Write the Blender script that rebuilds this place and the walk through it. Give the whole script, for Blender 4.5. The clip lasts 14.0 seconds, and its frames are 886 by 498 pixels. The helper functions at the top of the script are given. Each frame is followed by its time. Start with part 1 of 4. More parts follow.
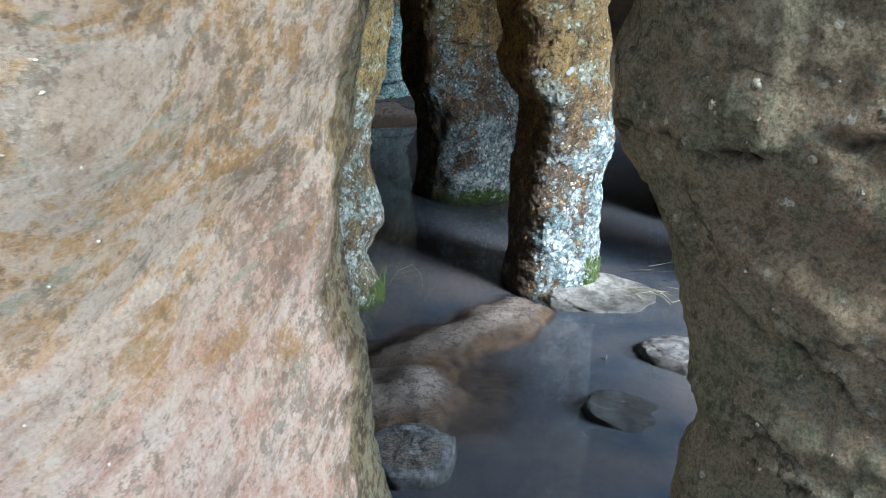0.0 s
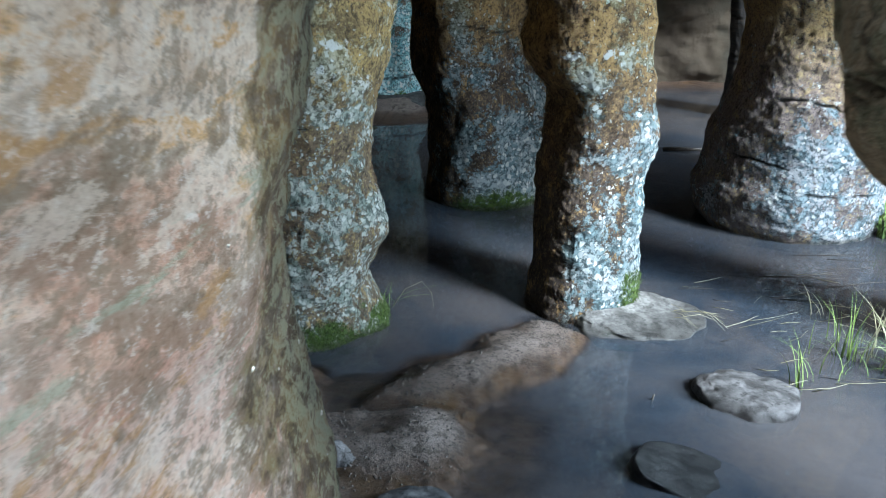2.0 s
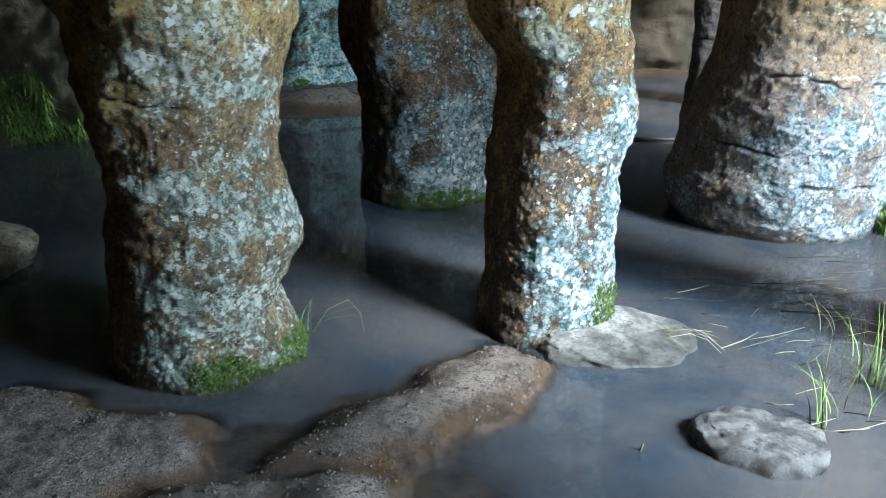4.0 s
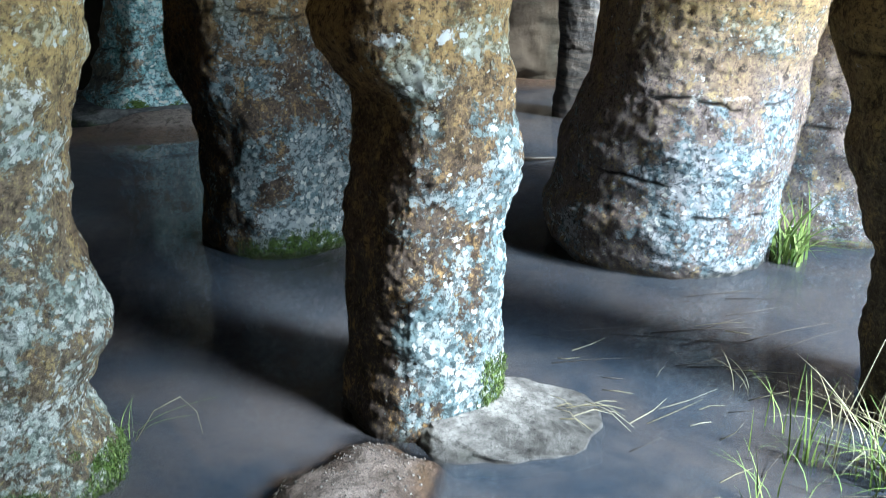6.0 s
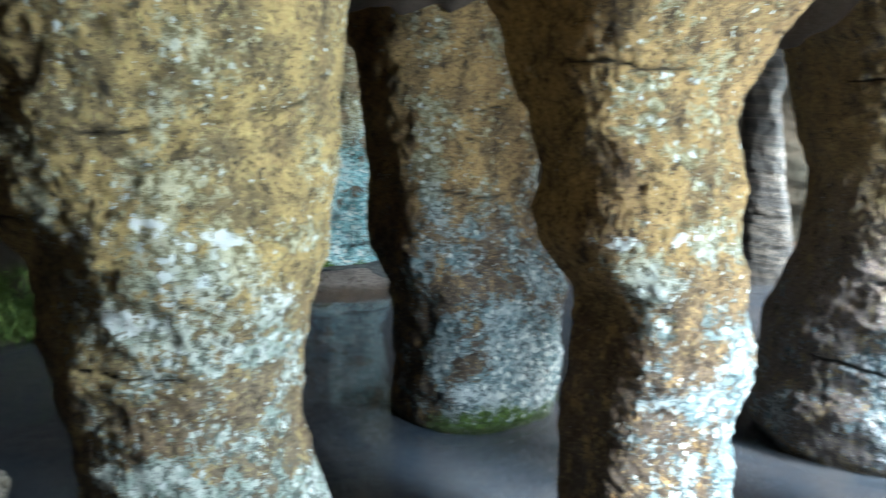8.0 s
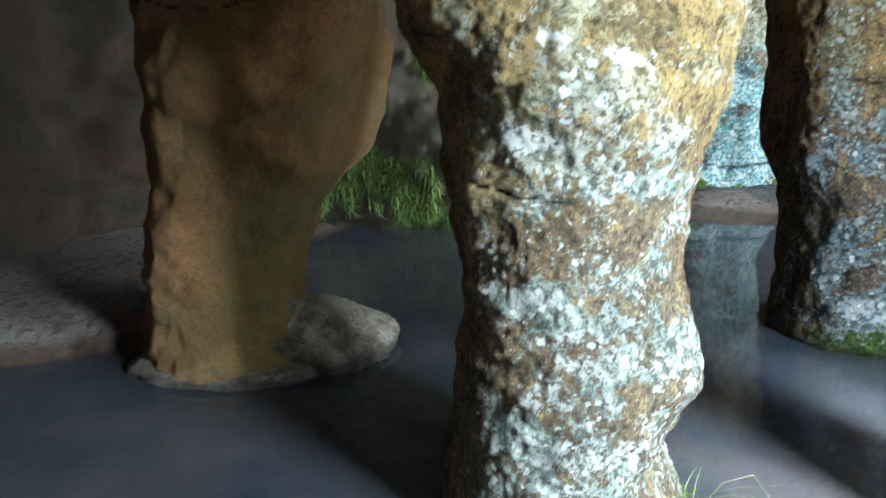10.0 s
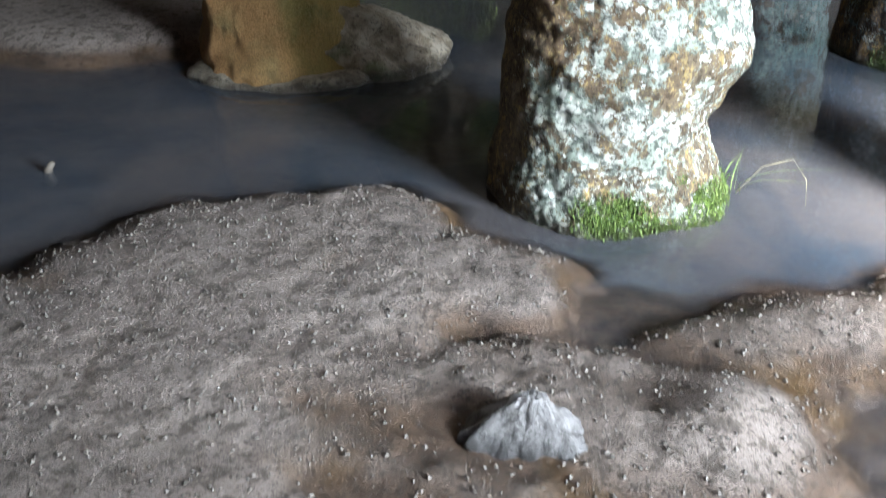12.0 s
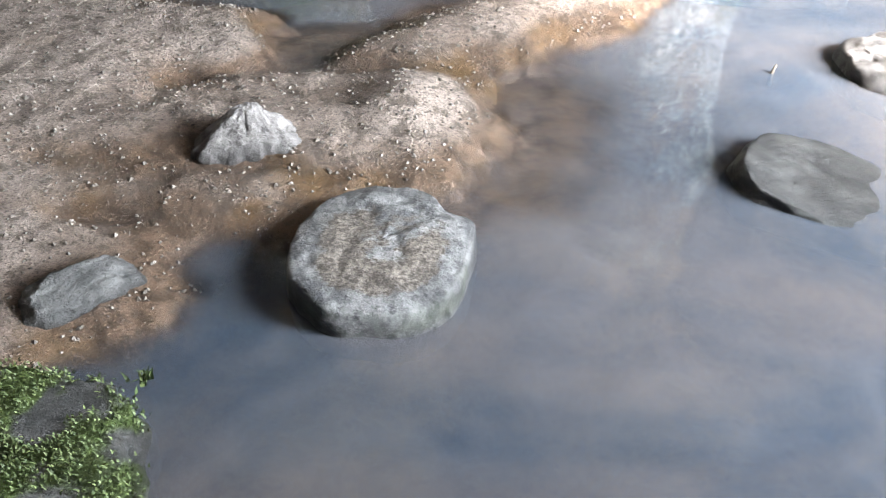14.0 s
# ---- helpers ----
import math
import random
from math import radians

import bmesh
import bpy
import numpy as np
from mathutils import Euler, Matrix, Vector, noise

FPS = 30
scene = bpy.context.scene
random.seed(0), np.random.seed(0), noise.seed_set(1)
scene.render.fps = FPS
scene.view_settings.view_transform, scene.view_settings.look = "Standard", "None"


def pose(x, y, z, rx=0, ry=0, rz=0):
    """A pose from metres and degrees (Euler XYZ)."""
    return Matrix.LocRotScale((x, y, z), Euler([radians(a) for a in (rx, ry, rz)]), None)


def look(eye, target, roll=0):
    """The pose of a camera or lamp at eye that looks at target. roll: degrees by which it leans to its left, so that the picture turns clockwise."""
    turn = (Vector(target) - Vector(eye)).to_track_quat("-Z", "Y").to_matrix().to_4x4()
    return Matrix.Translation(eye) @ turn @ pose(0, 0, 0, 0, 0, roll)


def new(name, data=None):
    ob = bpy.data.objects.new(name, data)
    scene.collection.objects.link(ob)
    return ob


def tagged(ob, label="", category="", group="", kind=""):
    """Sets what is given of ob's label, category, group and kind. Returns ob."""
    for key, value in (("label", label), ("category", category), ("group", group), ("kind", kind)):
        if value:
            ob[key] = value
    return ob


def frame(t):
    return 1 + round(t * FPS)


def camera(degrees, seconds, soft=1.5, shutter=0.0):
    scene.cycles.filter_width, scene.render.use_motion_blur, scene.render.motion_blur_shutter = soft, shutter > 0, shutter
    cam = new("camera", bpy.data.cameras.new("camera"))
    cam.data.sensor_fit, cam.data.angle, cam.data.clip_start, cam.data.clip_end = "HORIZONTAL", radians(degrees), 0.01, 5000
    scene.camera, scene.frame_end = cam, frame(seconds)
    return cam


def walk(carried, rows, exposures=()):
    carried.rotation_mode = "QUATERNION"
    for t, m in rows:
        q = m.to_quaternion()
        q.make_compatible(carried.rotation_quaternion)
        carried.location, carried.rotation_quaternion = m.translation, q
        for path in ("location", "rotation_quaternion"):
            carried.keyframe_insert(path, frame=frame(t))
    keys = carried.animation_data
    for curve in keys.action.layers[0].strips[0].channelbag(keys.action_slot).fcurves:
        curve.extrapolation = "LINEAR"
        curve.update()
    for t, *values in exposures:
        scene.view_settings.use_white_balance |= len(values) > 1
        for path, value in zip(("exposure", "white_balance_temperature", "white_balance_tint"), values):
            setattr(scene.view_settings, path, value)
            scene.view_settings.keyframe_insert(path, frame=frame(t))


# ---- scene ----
cam = camera(53.3, 14.0, soft=0.75, shutter=0.4)
METRES, EYE, TILT, LEAN, TURN = 3.1, 1.66, -20.05, -0.3, 0.0
ROWS = [
    (0.0, 0.0, 0.0, 0.0, 0.0, 0.0, -0.0),
    (0.5, 0.0113, 0.029, 0.0038, 0.68, -0.06, -0.1),
    (1.0, 0.0081, 0.0721, 0.0098, 0.86, -0.11, -0.1),
    (1.5, -0.0016, 0.1257, 0.0173, 0.85, -0.08, -0.07),
    (2.0, -0.0012, 0.191, 0.0204, 0.87, -0.03, -0.05),
    (4.5, 0.0299, 0.4527, 0.0378, -4.13, -0.03, 1.62),
    (5.0, 0.0406, 0.4824, 0.0524, -6.65, -0.14, 2.42),
    (5.5, 0.047, 0.5339, 0.0651, -9.17, -0.27, 3.27),
    (6.0, 0.0434, 0.5815, 0.092, -10.67, -0.2, 3.82),
    (6.5, 0.0324, 0.6024, 0.1199, -11.54, 1.36, 4.06),
    (7.0, 0.0094, 0.6028, 0.1449, -11.77, 4.96, 4.04),
    (7.5, -0.0063, 0.5986, 0.1471, -10.26, 7.7, 3.73),
    (8.0, -0.0132, 0.5966, 0.1394, -1.26, 9.5, 1.42),
    (8.5, -0.0251, 0.5992, 0.1239, 7.13, 10.07, -1.22),
    (11.0, -0.032, 0.6237, 0.0235, 24.71, -1.8, -7.96),
    (11.5, -0.0227, 0.6178, 0.0048, 24.96, -5.81, -8.14),
    (12.0, -0.0072, 0.6059, -0.0179, 24.84, -9.52, -8.08),
    (12.5, 0.0098, 0.5782, -0.0419, 22.5, -13.42, -7.14),
    (13.0, 0.0248, 0.5456, -0.059, 13.03, -16.04, -5.49),
    (13.5, 0.0273, 0.5157, -0.06, 7.71, -18.22, -3.04),
    (14.0, 0.0308, 0.5082, -0.0616, 4.81, -19.27, -1.4),
]
EXPOSURES = [(0.0, 0.78, 5750, 6), (1.0, 0.7, 5700, 6), (2.0, 0.7, 5450, 3), (4.5, 1.12, 5600, 1), (6.0, 1.12, 5600, 3), (7.5, 1.62, 5800, 2), (8.5, 2.1, 5500, -2), (11.0, 2.65, 6000, 7), (12.0, 2.78, 6200, 10), (13.0, 2.92, 6450, 12), (14.0, 3.0, 6800, 13)]
walk(cam, [(t, pose(0, 0, EYE, TILT, LEAN, TURN) @ pose(METRES * x, METRES * y, METRES * z, 90 + pitch, roll, yaw)) for t, x, y, z, yaw, pitch, roll in ROWS], EXPOSURES)

# ---- light ----
world = bpy.data.worlds.new("sky")
scene.world = world
world.use_nodes = True
wn = world.node_tree.nodes
sky = wn.new("ShaderNodeTexSky")
sky.sky_type = "NISHITA"
sky.sun_disc = False
sky.sun_elevation = radians(37)
sky.sun_rotation = radians(134)
world.node_tree.links.new(sky.outputs[0], wn["Background"].inputs[0])
wn["Background"].inputs[1].default_value = 0.10
sun = new("sun", bpy.data.lights.new("sun", "SUN"))
sun.data.energy, sun.data.angle, sun.data.color = 5.0, radians(12), (1.0, 0.985, 0.96)
sun.matrix_world = look((7.2, -6.9, 7.5), (0, 0, 0))

# the sky's light in the wide opening between the entrance rock and the outer pillar
opening = new("opening_light", bpy.data.lights.new("opening_light", "AREA"))
opening.data.shape, opening.data.size, opening.data.size_y = "RECTANGLE", 1.15, 1.3
opening.data.energy, opening.data.color = 165.0, (0.81, 0.915, 1.0)
opening.matrix_world = look((3.25, 2.0, 1.3), (-0.2, 3.9, 0.4))
# and in the gap between the buttress and the far pillar
gap = new("gap_light", bpy.data.lights.new("gap_light", "AREA"))
gap.data.shape, gap.data.size, gap.data.size_y = "RECTANGLE", 1.5, 1.2
gap.data.energy, gap.data.color = 22.0, (0.93, 0.98, 1.0)
gap.data.spread = radians(64)
gap.matrix_world = look((3.7, 7.35, 1.1), (-2.0, 7.45, 0.6))

# ---- noise on arrays ----
def lattice(ix, iy, iz, seed):
    h = (ix.astype(np.int64) * 374761393 + iy.astype(np.int64) * 668265263 + iz.astype(np.int64) * 2147483647 + seed * 974711) & 0xFFFFFFFF
    h = ((h ^ (h >> 13)) * 1274126177) & 0xFFFFFFFF
    h = ((h ^ (h >> 16)) * 2246822519) & 0xFFFFFFFF
    return ((h ^ (h >> 15)) & 0xFFFF) / 32767.5 - 1.0


def smooth_noise(p, scale, seed=0):
    """Value noise of the rows of p, from -1 to 1; scale is the size of a lump in metres."""
    q = np.asarray(p, float) / scale + 100.0
    i = np.floor(q)
    f = q - i
    f = f * f * f * (f * (f * 6 - 15) + 10)
    total = 0.0
    for cx in (0, 1):
        for cy in (0, 1):
            for cz in (0, 1):
                w = (f[:, 0] if cx else 1 - f[:, 0]) * (f[:, 1] if cy else 1 - f[:, 1]) * (f[:, 2] if cz else 1 - f[:, 2])
                total = total + w * lattice(i[:, 0] + cx, i[:, 1] + cy, i[:, 2] + cz, seed)
    return total


def rough(p, scale, octaves=4, seed=0, gain=0.55):
    out, a = 0.0, 1.0
    for k in range(octaves):
        out = out + a * smooth_noise(p, scale / 2 ** k, seed + k)
        a *= gain
    return out


def step(a, b, v):
    t = np.clip((v - a) / (b - a), 0, 1)
    return t * t * (3 - 2 * t)


# ---- materials ----
class Nodes:
    """Short hand for one node material."""

    def __init__(self, name):
        self.mat = bpy.data.materials.new(name)
        self.mat.use_nodes = True
        self.tree = self.mat.node_tree
        self.bsdf = self.tree.nodes["Principled BSDF"]
        self.coord = self.tree.nodes.new("ShaderNodeNewGeometry").outputs["Position"]

    def add(self, kind, **sockets):
        n = self.tree.nodes.new(kind)
        for key, value in sockets.items():
            s = n.inputs[int(key[1:])] if key[0] == "i" and key[1:].isdigit() else n.inputs[key]
            if isinstance(value, bpy.types.NodeSocket):
                self.tree.links.new(value, s)
            else:
                s.default_value = value
        return n

    def attr(self, name):
        n = self.tree.nodes.new("ShaderNodeAttribute")
        n.attribute_name = name
        return n.outputs["Fac"]

    def stretch(self, scale, turn=(0, 0, 0)):
        n = self.add("ShaderNodeMapping", Vector=self.coord)
        n.vector_type = "TEXTURE"
        n.inputs["Scale"].default_value = [1.0 / v for v in scale]
        n.inputs["Rotation"].default_value = [radians(a) for a in turn]
        return n.outputs[0]

    def noise(self, scale, detail=6.0, rough=0.6, at=None, warp=0.0):
        n = self.add("ShaderNodeTexNoise", Vector=at or self.coord, Scale=scale, Detail=detail, Roughness=rough, Distortion=warp)
        return n.outputs[0]

    def cells(self, scale, at=None, kind="F1", out="Distance"):
        n = self.add("ShaderNodeTexVoronoi", Vector=at or self.coord, Scale=scale)
        n.feature = kind
        return n.outputs[out]

    def span(self, v, a, b, lo=0.0, hi=1.0):
        n = self.add("ShaderNodeMapRange", i0=v, i1=a, i2=b, i3=lo, i4=hi)
        n.interpolation_type = "SMOOTHSTEP"
        return n.outputs[0]

    def math(self, op, a, b=0.0, c=0.0):
        n = self.add("ShaderNodeMath", i0=a, i1=b, i2=c)
        n.operation = op
        return n.outputs[0]

    def mix(self, fac, a, b, blend="MIX"):
        n = self.tree.nodes.new("ShaderNodeMix")
        n.data_type, n.blend_type = "RGBA", blend
        for s, v in ((n.inputs[0], fac), (n.inputs[6], a), (n.inputs[7], b)):
            if isinstance(v, bpy.types.NodeSocket):
                self.tree.links.new(v, s)
            else:
                s.default_value = v if isinstance(v, float) else (*v, 1.0)
        return n.outputs[2]

    def ramp(self, fac, stops):
        n = self.add("ShaderNodeValToRGB", Fac=fac)
        r = n.color_ramp
        while len(r.elements) < len(stops):
            r.elements.new(0.5)
        for e, (p, c) in zip(r.elements, stops):
            e.position, e.color = p, (*c, 1.0)
        return n.outputs[0]

    def bump(self, *layers):
        """Layers of (height, depth in metres)."""
        normal = None
        for h, depth in layers:
            n = self.add("ShaderNodeBump", Height=h, Distance=depth, Strength=1.0)
            if normal:
                self.tree.links.new(normal, n.inputs["Normal"])
            normal = n.outputs[0]
        return normal

    def done(self, color, roughness=0.9, normal=None, specular=0.3):
        for key, v in (("Base Color", color), ("Roughness", roughness), ("Normal", normal), ("Specular IOR Level", specular)):
            if v is None:
                continue
            if isinstance(v, bpy.types.NodeSocket):
                self.tree.links.new(v, self.bsdf.inputs[key])
            else:
                self.bsdf.inputs[key].default_value = (*v, 1.0) if isinstance(v, tuple) else v
        return self.mat


def height_of(m):
    n = m.add("ShaderNodeSeparateXYZ", Vector=m.coord)
    return n.outputs[2]


def crusted_rock(name, low, mid, top, crust, pale, moss_colour=(0.055, 0.085, 0.018), calm=1.0):
    """Weathered sandstone; the growth of lichen, pale bands and moss comes from the mesh."""
    m = Nodes(name)
    z = height_of(m)
    zw = m.math("MULTIPLY_ADD", m.math("SUBTRACT", m.noise(3.0, 3), 0.5), 0.7, z)
    body = m.ramp(m.span(zw, 0.0, 1.7), [(0.0, low), (0.4, mid), (0.72, top), (1.0, top)])
    tone = m.noise(9.0, 6, 0.7)
    body = m.mix(m.span(tone, 0.42, 0.62, 0.0, 0.75 * calm), body, tuple(c * 0.42 for c in mid))
    stain = m.noise(4.0, 5, 0.65, at=m.stretch((1, 1, 0.45)))
    body = m.mix(m.span(stain, 0.5, 0.66, 0.0, 0.4 * calm), body, (0.26, 0.145, 0.075))
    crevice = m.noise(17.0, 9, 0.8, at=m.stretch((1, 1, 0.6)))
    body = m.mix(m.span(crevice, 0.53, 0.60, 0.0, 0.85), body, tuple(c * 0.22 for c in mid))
    body = m.mix(m.span(crevice, 0.46, 0.40, 0.0, 0.55), body, tuple(min(0.7, c * 1.45) for c in top))
    speck = m.noise(75.0, 6, 0.8)
    body = m.mix(m.span(speck, 0.51, 0.6, 0.0, 0.8), body, tuple(c * 0.28 for c in mid))
    body = m.mix(m.span(speck, 0.46, 0.36, 0.0, 0.5), body, tuple(min(0.7, c * 1.7) for c in top))
    # lichen: a broken crust and separate chips, each chip of its own tone
    grow = m.attr("lichen")
    shift = m.add("ShaderNodeVectorMath", i0=m.add("ShaderNodeTexNoise", Vector=m.coord, Scale=30.0, Detail=5.0, Roughness=0.75).outputs[1])
    shift.operation = "SCALE"
    shift.inputs["Scale"].default_value = 0.045
    at = m.add("ShaderNodeVectorMath", i0=m.coord, i1=shift.outputs[0]).outputs[0]
    chips = m.cells(46.0, at=at)
    tint = m.add("ShaderNodeSeparateColor", Color=m.cells(46.0, at=at, out="Color"))
    spread = m.noise(7.0, 5, 0.7)
    fine = m.noise(42.0, 8, 0.8)
    crumbs = m.noise(34.0, 9, 0.8)
    sheet = m.math("ADD", crumbs, m.math("MULTIPLY_ADD", grow, 0.42, -0.17))
    sheet = m.math("ADD", sheet, m.math("MULTIPLY_ADD", spread, 0.6, -0.30))
    sheet = m.span(sheet, 0.525, 0.56)
    size = m.math("MULTIPLY", m.math("MULTIPLY", m.span(tint.outputs[0], 0.2, 1.0), grow), 0.85)
    size = m.math("MULTIPLY_ADD", m.math("SUBTRACT", spread, 0.5), 1.0, size)
    chip = m.span(m.math("SUBTRACT", size, chips), -0.02, 0.05)
    crust_tone = m.mix(m.span(m.noise(10.0, 5, 0.7), 0.42, 0.6), crust, pale)
    crust_tone = m.mix(m.span(fine, 0.47, 0.56, 0.0, 0.92), crust_tone, tuple(c * 0.27 for c in crust))
    high = m.span(zw, 0.75, 1.25, 0.0, 0.85)
    crust_tone = m.mix(high, crust_tone, m.mix(m.span(fine, 0.42, 0.58), (0.60, 0.51, 0.30), (0.20, 0.15, 0.06)))
    chip_tone = m.mix(m.span(tint.outputs[1], 0.3, 0.8), m.mix(high, pale, (0.58, 0.54, 0.39)), (0.76, 0.76, 0.70))
    chip_tone = m.mix(m.span(fine, 0.54, 0.66, 0.0, 0.6), chip_tone, tuple(c * 0.5 for c in crust))
    color = m.mix(sheet, body, crust_tone)
    color = m.mix(chip, color, chip_tone)
    bands = m.span(m.math("ADD", m.attr("band"), m.math("MULTIPLY_ADD", crumbs, 3.5, -1.95)), 0.42, 0.5)
    color = m.mix(bands, color, (0.76, 0.74, 0.68))
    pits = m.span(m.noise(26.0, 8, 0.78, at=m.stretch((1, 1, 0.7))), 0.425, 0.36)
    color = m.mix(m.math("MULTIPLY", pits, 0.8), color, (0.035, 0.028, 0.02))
    moss = m.span(m.math("ADD", m.attr("moss"), m.math("MULTIPLY_ADD", m.noise(26.0, 8, 0.75), 1.8, -1.15)), 0.30, 0.5)
    green = m.mix(m.span(m.noise(70.0, 5, 0.75), 0.35, 0.65), tuple(c * 0.5 for c in moss_colour), tuple(c * 2.6 for c in moss_colour))
    color = m.mix(moss, color, green)
    wet = m.span(m.math("MULTIPLY_ADD", fine, 0.06, z), 0.04, 0.075)
    color = m.mix(wet, m.mix(1.0, color, (0.35, 0.33, 0.30), "MULTIPLY"), color)
    color = m.mix(m.attr("crack"), color, (0.02, 0.016, 0.012))
    normal = m.bump((m.noise(26.0, 9, 0.76), 0.026), (sheet, 0.006), (chip, 0.006), (speck, 0.014), (pits, -0.014), (crevice, -0.012))
    return m.done(color, m.span(wet, 0.0, 1.0, 0.35, 0.95), normal, 0.2)


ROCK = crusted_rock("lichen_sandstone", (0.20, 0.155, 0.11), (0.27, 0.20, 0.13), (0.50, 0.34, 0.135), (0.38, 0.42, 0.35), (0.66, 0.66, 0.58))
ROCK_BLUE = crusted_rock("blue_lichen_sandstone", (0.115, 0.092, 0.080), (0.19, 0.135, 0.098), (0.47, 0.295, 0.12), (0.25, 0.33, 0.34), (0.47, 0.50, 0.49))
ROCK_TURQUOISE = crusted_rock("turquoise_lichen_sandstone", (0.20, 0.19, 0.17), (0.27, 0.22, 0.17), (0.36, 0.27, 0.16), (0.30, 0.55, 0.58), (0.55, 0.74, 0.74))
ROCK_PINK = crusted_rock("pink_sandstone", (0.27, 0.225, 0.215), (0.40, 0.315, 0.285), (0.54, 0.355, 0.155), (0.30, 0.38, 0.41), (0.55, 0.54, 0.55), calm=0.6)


def bare_rock(name, a, b, c, spots=0.0, band_turn=(0, 0, 0), band=0.0):
    """Bare sandstone with slanting strata and optional pale lichen spots."""
    m = Nodes(name)
    big = m.noise(2.2, 5, 0.6)
    color = m.ramp(m.span(big, 0.3, 0.7), [(0.0, a), (0.5, b), (1.0, c)])
    strata = m.noise(4.0, 7, 0.65, at=m.stretch((0.8, 0.8, 6.0), band_turn), warp=0.6)
    color = m.mix(m.span(strata, 0.42, 0.62, 0.0, band), color, (0.62, 0.50, 0.37))
    color = m.mix(m.span(strata, 0.5, 0.36, 0.0, band), color, tuple(v * 0.6 for v in a))
    color = m.mix(m.span(m.noise(120.0, 4, 0.75), 0.4, 0.75, 0.0, 0.5), color, tuple(v * 0.45 for v in b))
    color = m.mix(m.span(m.noise(7.0, 6, 0.7), 0.52, 0.72, 0.0, 0.7), color, tuple(v * 0.5 for v in c))
    if spots:
        d = m.cells(48.0)
        size = m.add("ShaderNodeSeparateColor", Color=m.cells(48.0, out="Color")).outputs[0]
        limit = m.math("MULTIPLY", m.span(size, 0.7, 1.0), 0.36)
        spot = m.span(m.math("SUBTRACT", m.math("ADD", d, m.math("MULTIPLY_ADD", m.noise(90.0, 6, 0.75), 0.9, -0.42)), limit), 0.02, -0.05, 0.0, spots)
        color = m.mix(spot, color, (0.50, 0.47, 0.38))
        shift = m.add("ShaderNodeVectorMath", i0=m.add("ShaderNodeTexNoise", Vector=m.coord, Scale=7.0, Detail=6.0, Roughness=0.65).outputs[1])
        shift.operation = "SCALE"
        shift.inputs["Scale"].default_value = 0.16
        bent = m.add("ShaderNodeVectorMath", i0=m.stretch((0.7, 0.7, 1.6), (0, 28, 0)), i1=shift.outputs[0]).outputs[0]
        line = m.span(m.cells(5.0, at=bent, kind="DISTANCE_TO_EDGE"), 0.022, 0.006)
        line = m.math("MULTIPLY", line, m.span(m.noise(4.0, 3), 0.42, 0.55))
        color = m.mix(m.math("MULTIPLY", line, 0.8), color, (0.03, 0.024, 0.017))
        mottle = m.noise(28.0, 9, 0.78)
        color = m.mix(m.span(mottle, 0.52, 0.60, 0.0, 0.7), color, (0.11, 0.095, 0.06))
        color = m.mix(m.span(mottle, 0.46, 0.38, 0.0, 0.5), color, (0.36, 0.33, 0.24))
        haze = m.span(m.math("ADD", m.noise(5.0, 4), m.math("MULTIPLY_ADD", m.noise(55.0, 7, 0.8), 1.6, -0.8)), 0.56, 0.66, 0.0, 0.55)
        color = m.mix(haze, color, (0.30, 0.31, 0.24))
        green = m.span(m.math("ADD", m.noise(6.0, 5, 0.65), m.math("MULTIPLY_ADD", m.noise(38.0, 8, 0.78), 0.8, -0.4)), 0.50, 0.60, 0.0, 0.7)
        color = m.mix(green, color, m.mix(m.span(m.noise(60.0, 6, 0.8), 0.42, 0.58), (0.085, 0.105, 0.06), (0.27, 0.29, 0.19)))
    color = m.mix(m.span(m.noise(190.0, 5, 0.8), 0.46, 0.58, 0.0, 0.7), color, (0.50, 0.46, 0.40), "MULTIPLY")
    color = m.mix(m.attr("moss"), color, m.mix(m.noise(40.0, 4, 0.7), (0.055, 0.09, 0.02), (0.20, 0.27, 0.06)))
    color = m.mix(m.attr("crack"), color, (0.02, 0.016, 0.012))
    normal = m.bump((m.noise(11.0, 9, 0.7), 0.03), (strata, 0.012 * band), (m.noise(90.0, 5, 0.75), 0.005))
    return m.done(color, 0.92, normal)


ROCK_DARK = bare_rock("dark_sandstone", (0.32, 0.235, 0.15), (0.34, 0.29, 0.195), (0.24, 0.265, 0.175), 0.9)
# sandstone of the inner walls, their shade put into the base colour
ROCK_SHADED = bare_rock("shaded_sandstone", (0.08, 0.062, 0.045), (0.095, 0.075, 0.052), (0.075, 0.068, 0.05))
ROCK_BROWN = bare_rock("brown_sandstone", (0.42, 0.22, 0.09), (0.36, 0.21, 0.085), (0.24, 0.19, 0.08))
ROCK_GREY = bare_rock("grey_sandstone", (0.10, 0.095, 0.09), (0.085, 0.08, 0.078), (0.07, 0.068, 0.065), 0.0, (0, 8, 0), 0.15)
# darker than such stone is: the shade of the recess is in the colour
ROCK_RED_SHADED = bare_rock("shaded_reddish_sandstone", (0.052, 0.030, 0.02), (0.045, 0.029, 0.019), (0.032, 0.027, 0.019))
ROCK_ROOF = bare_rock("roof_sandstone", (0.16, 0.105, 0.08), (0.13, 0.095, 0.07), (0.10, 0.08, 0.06))


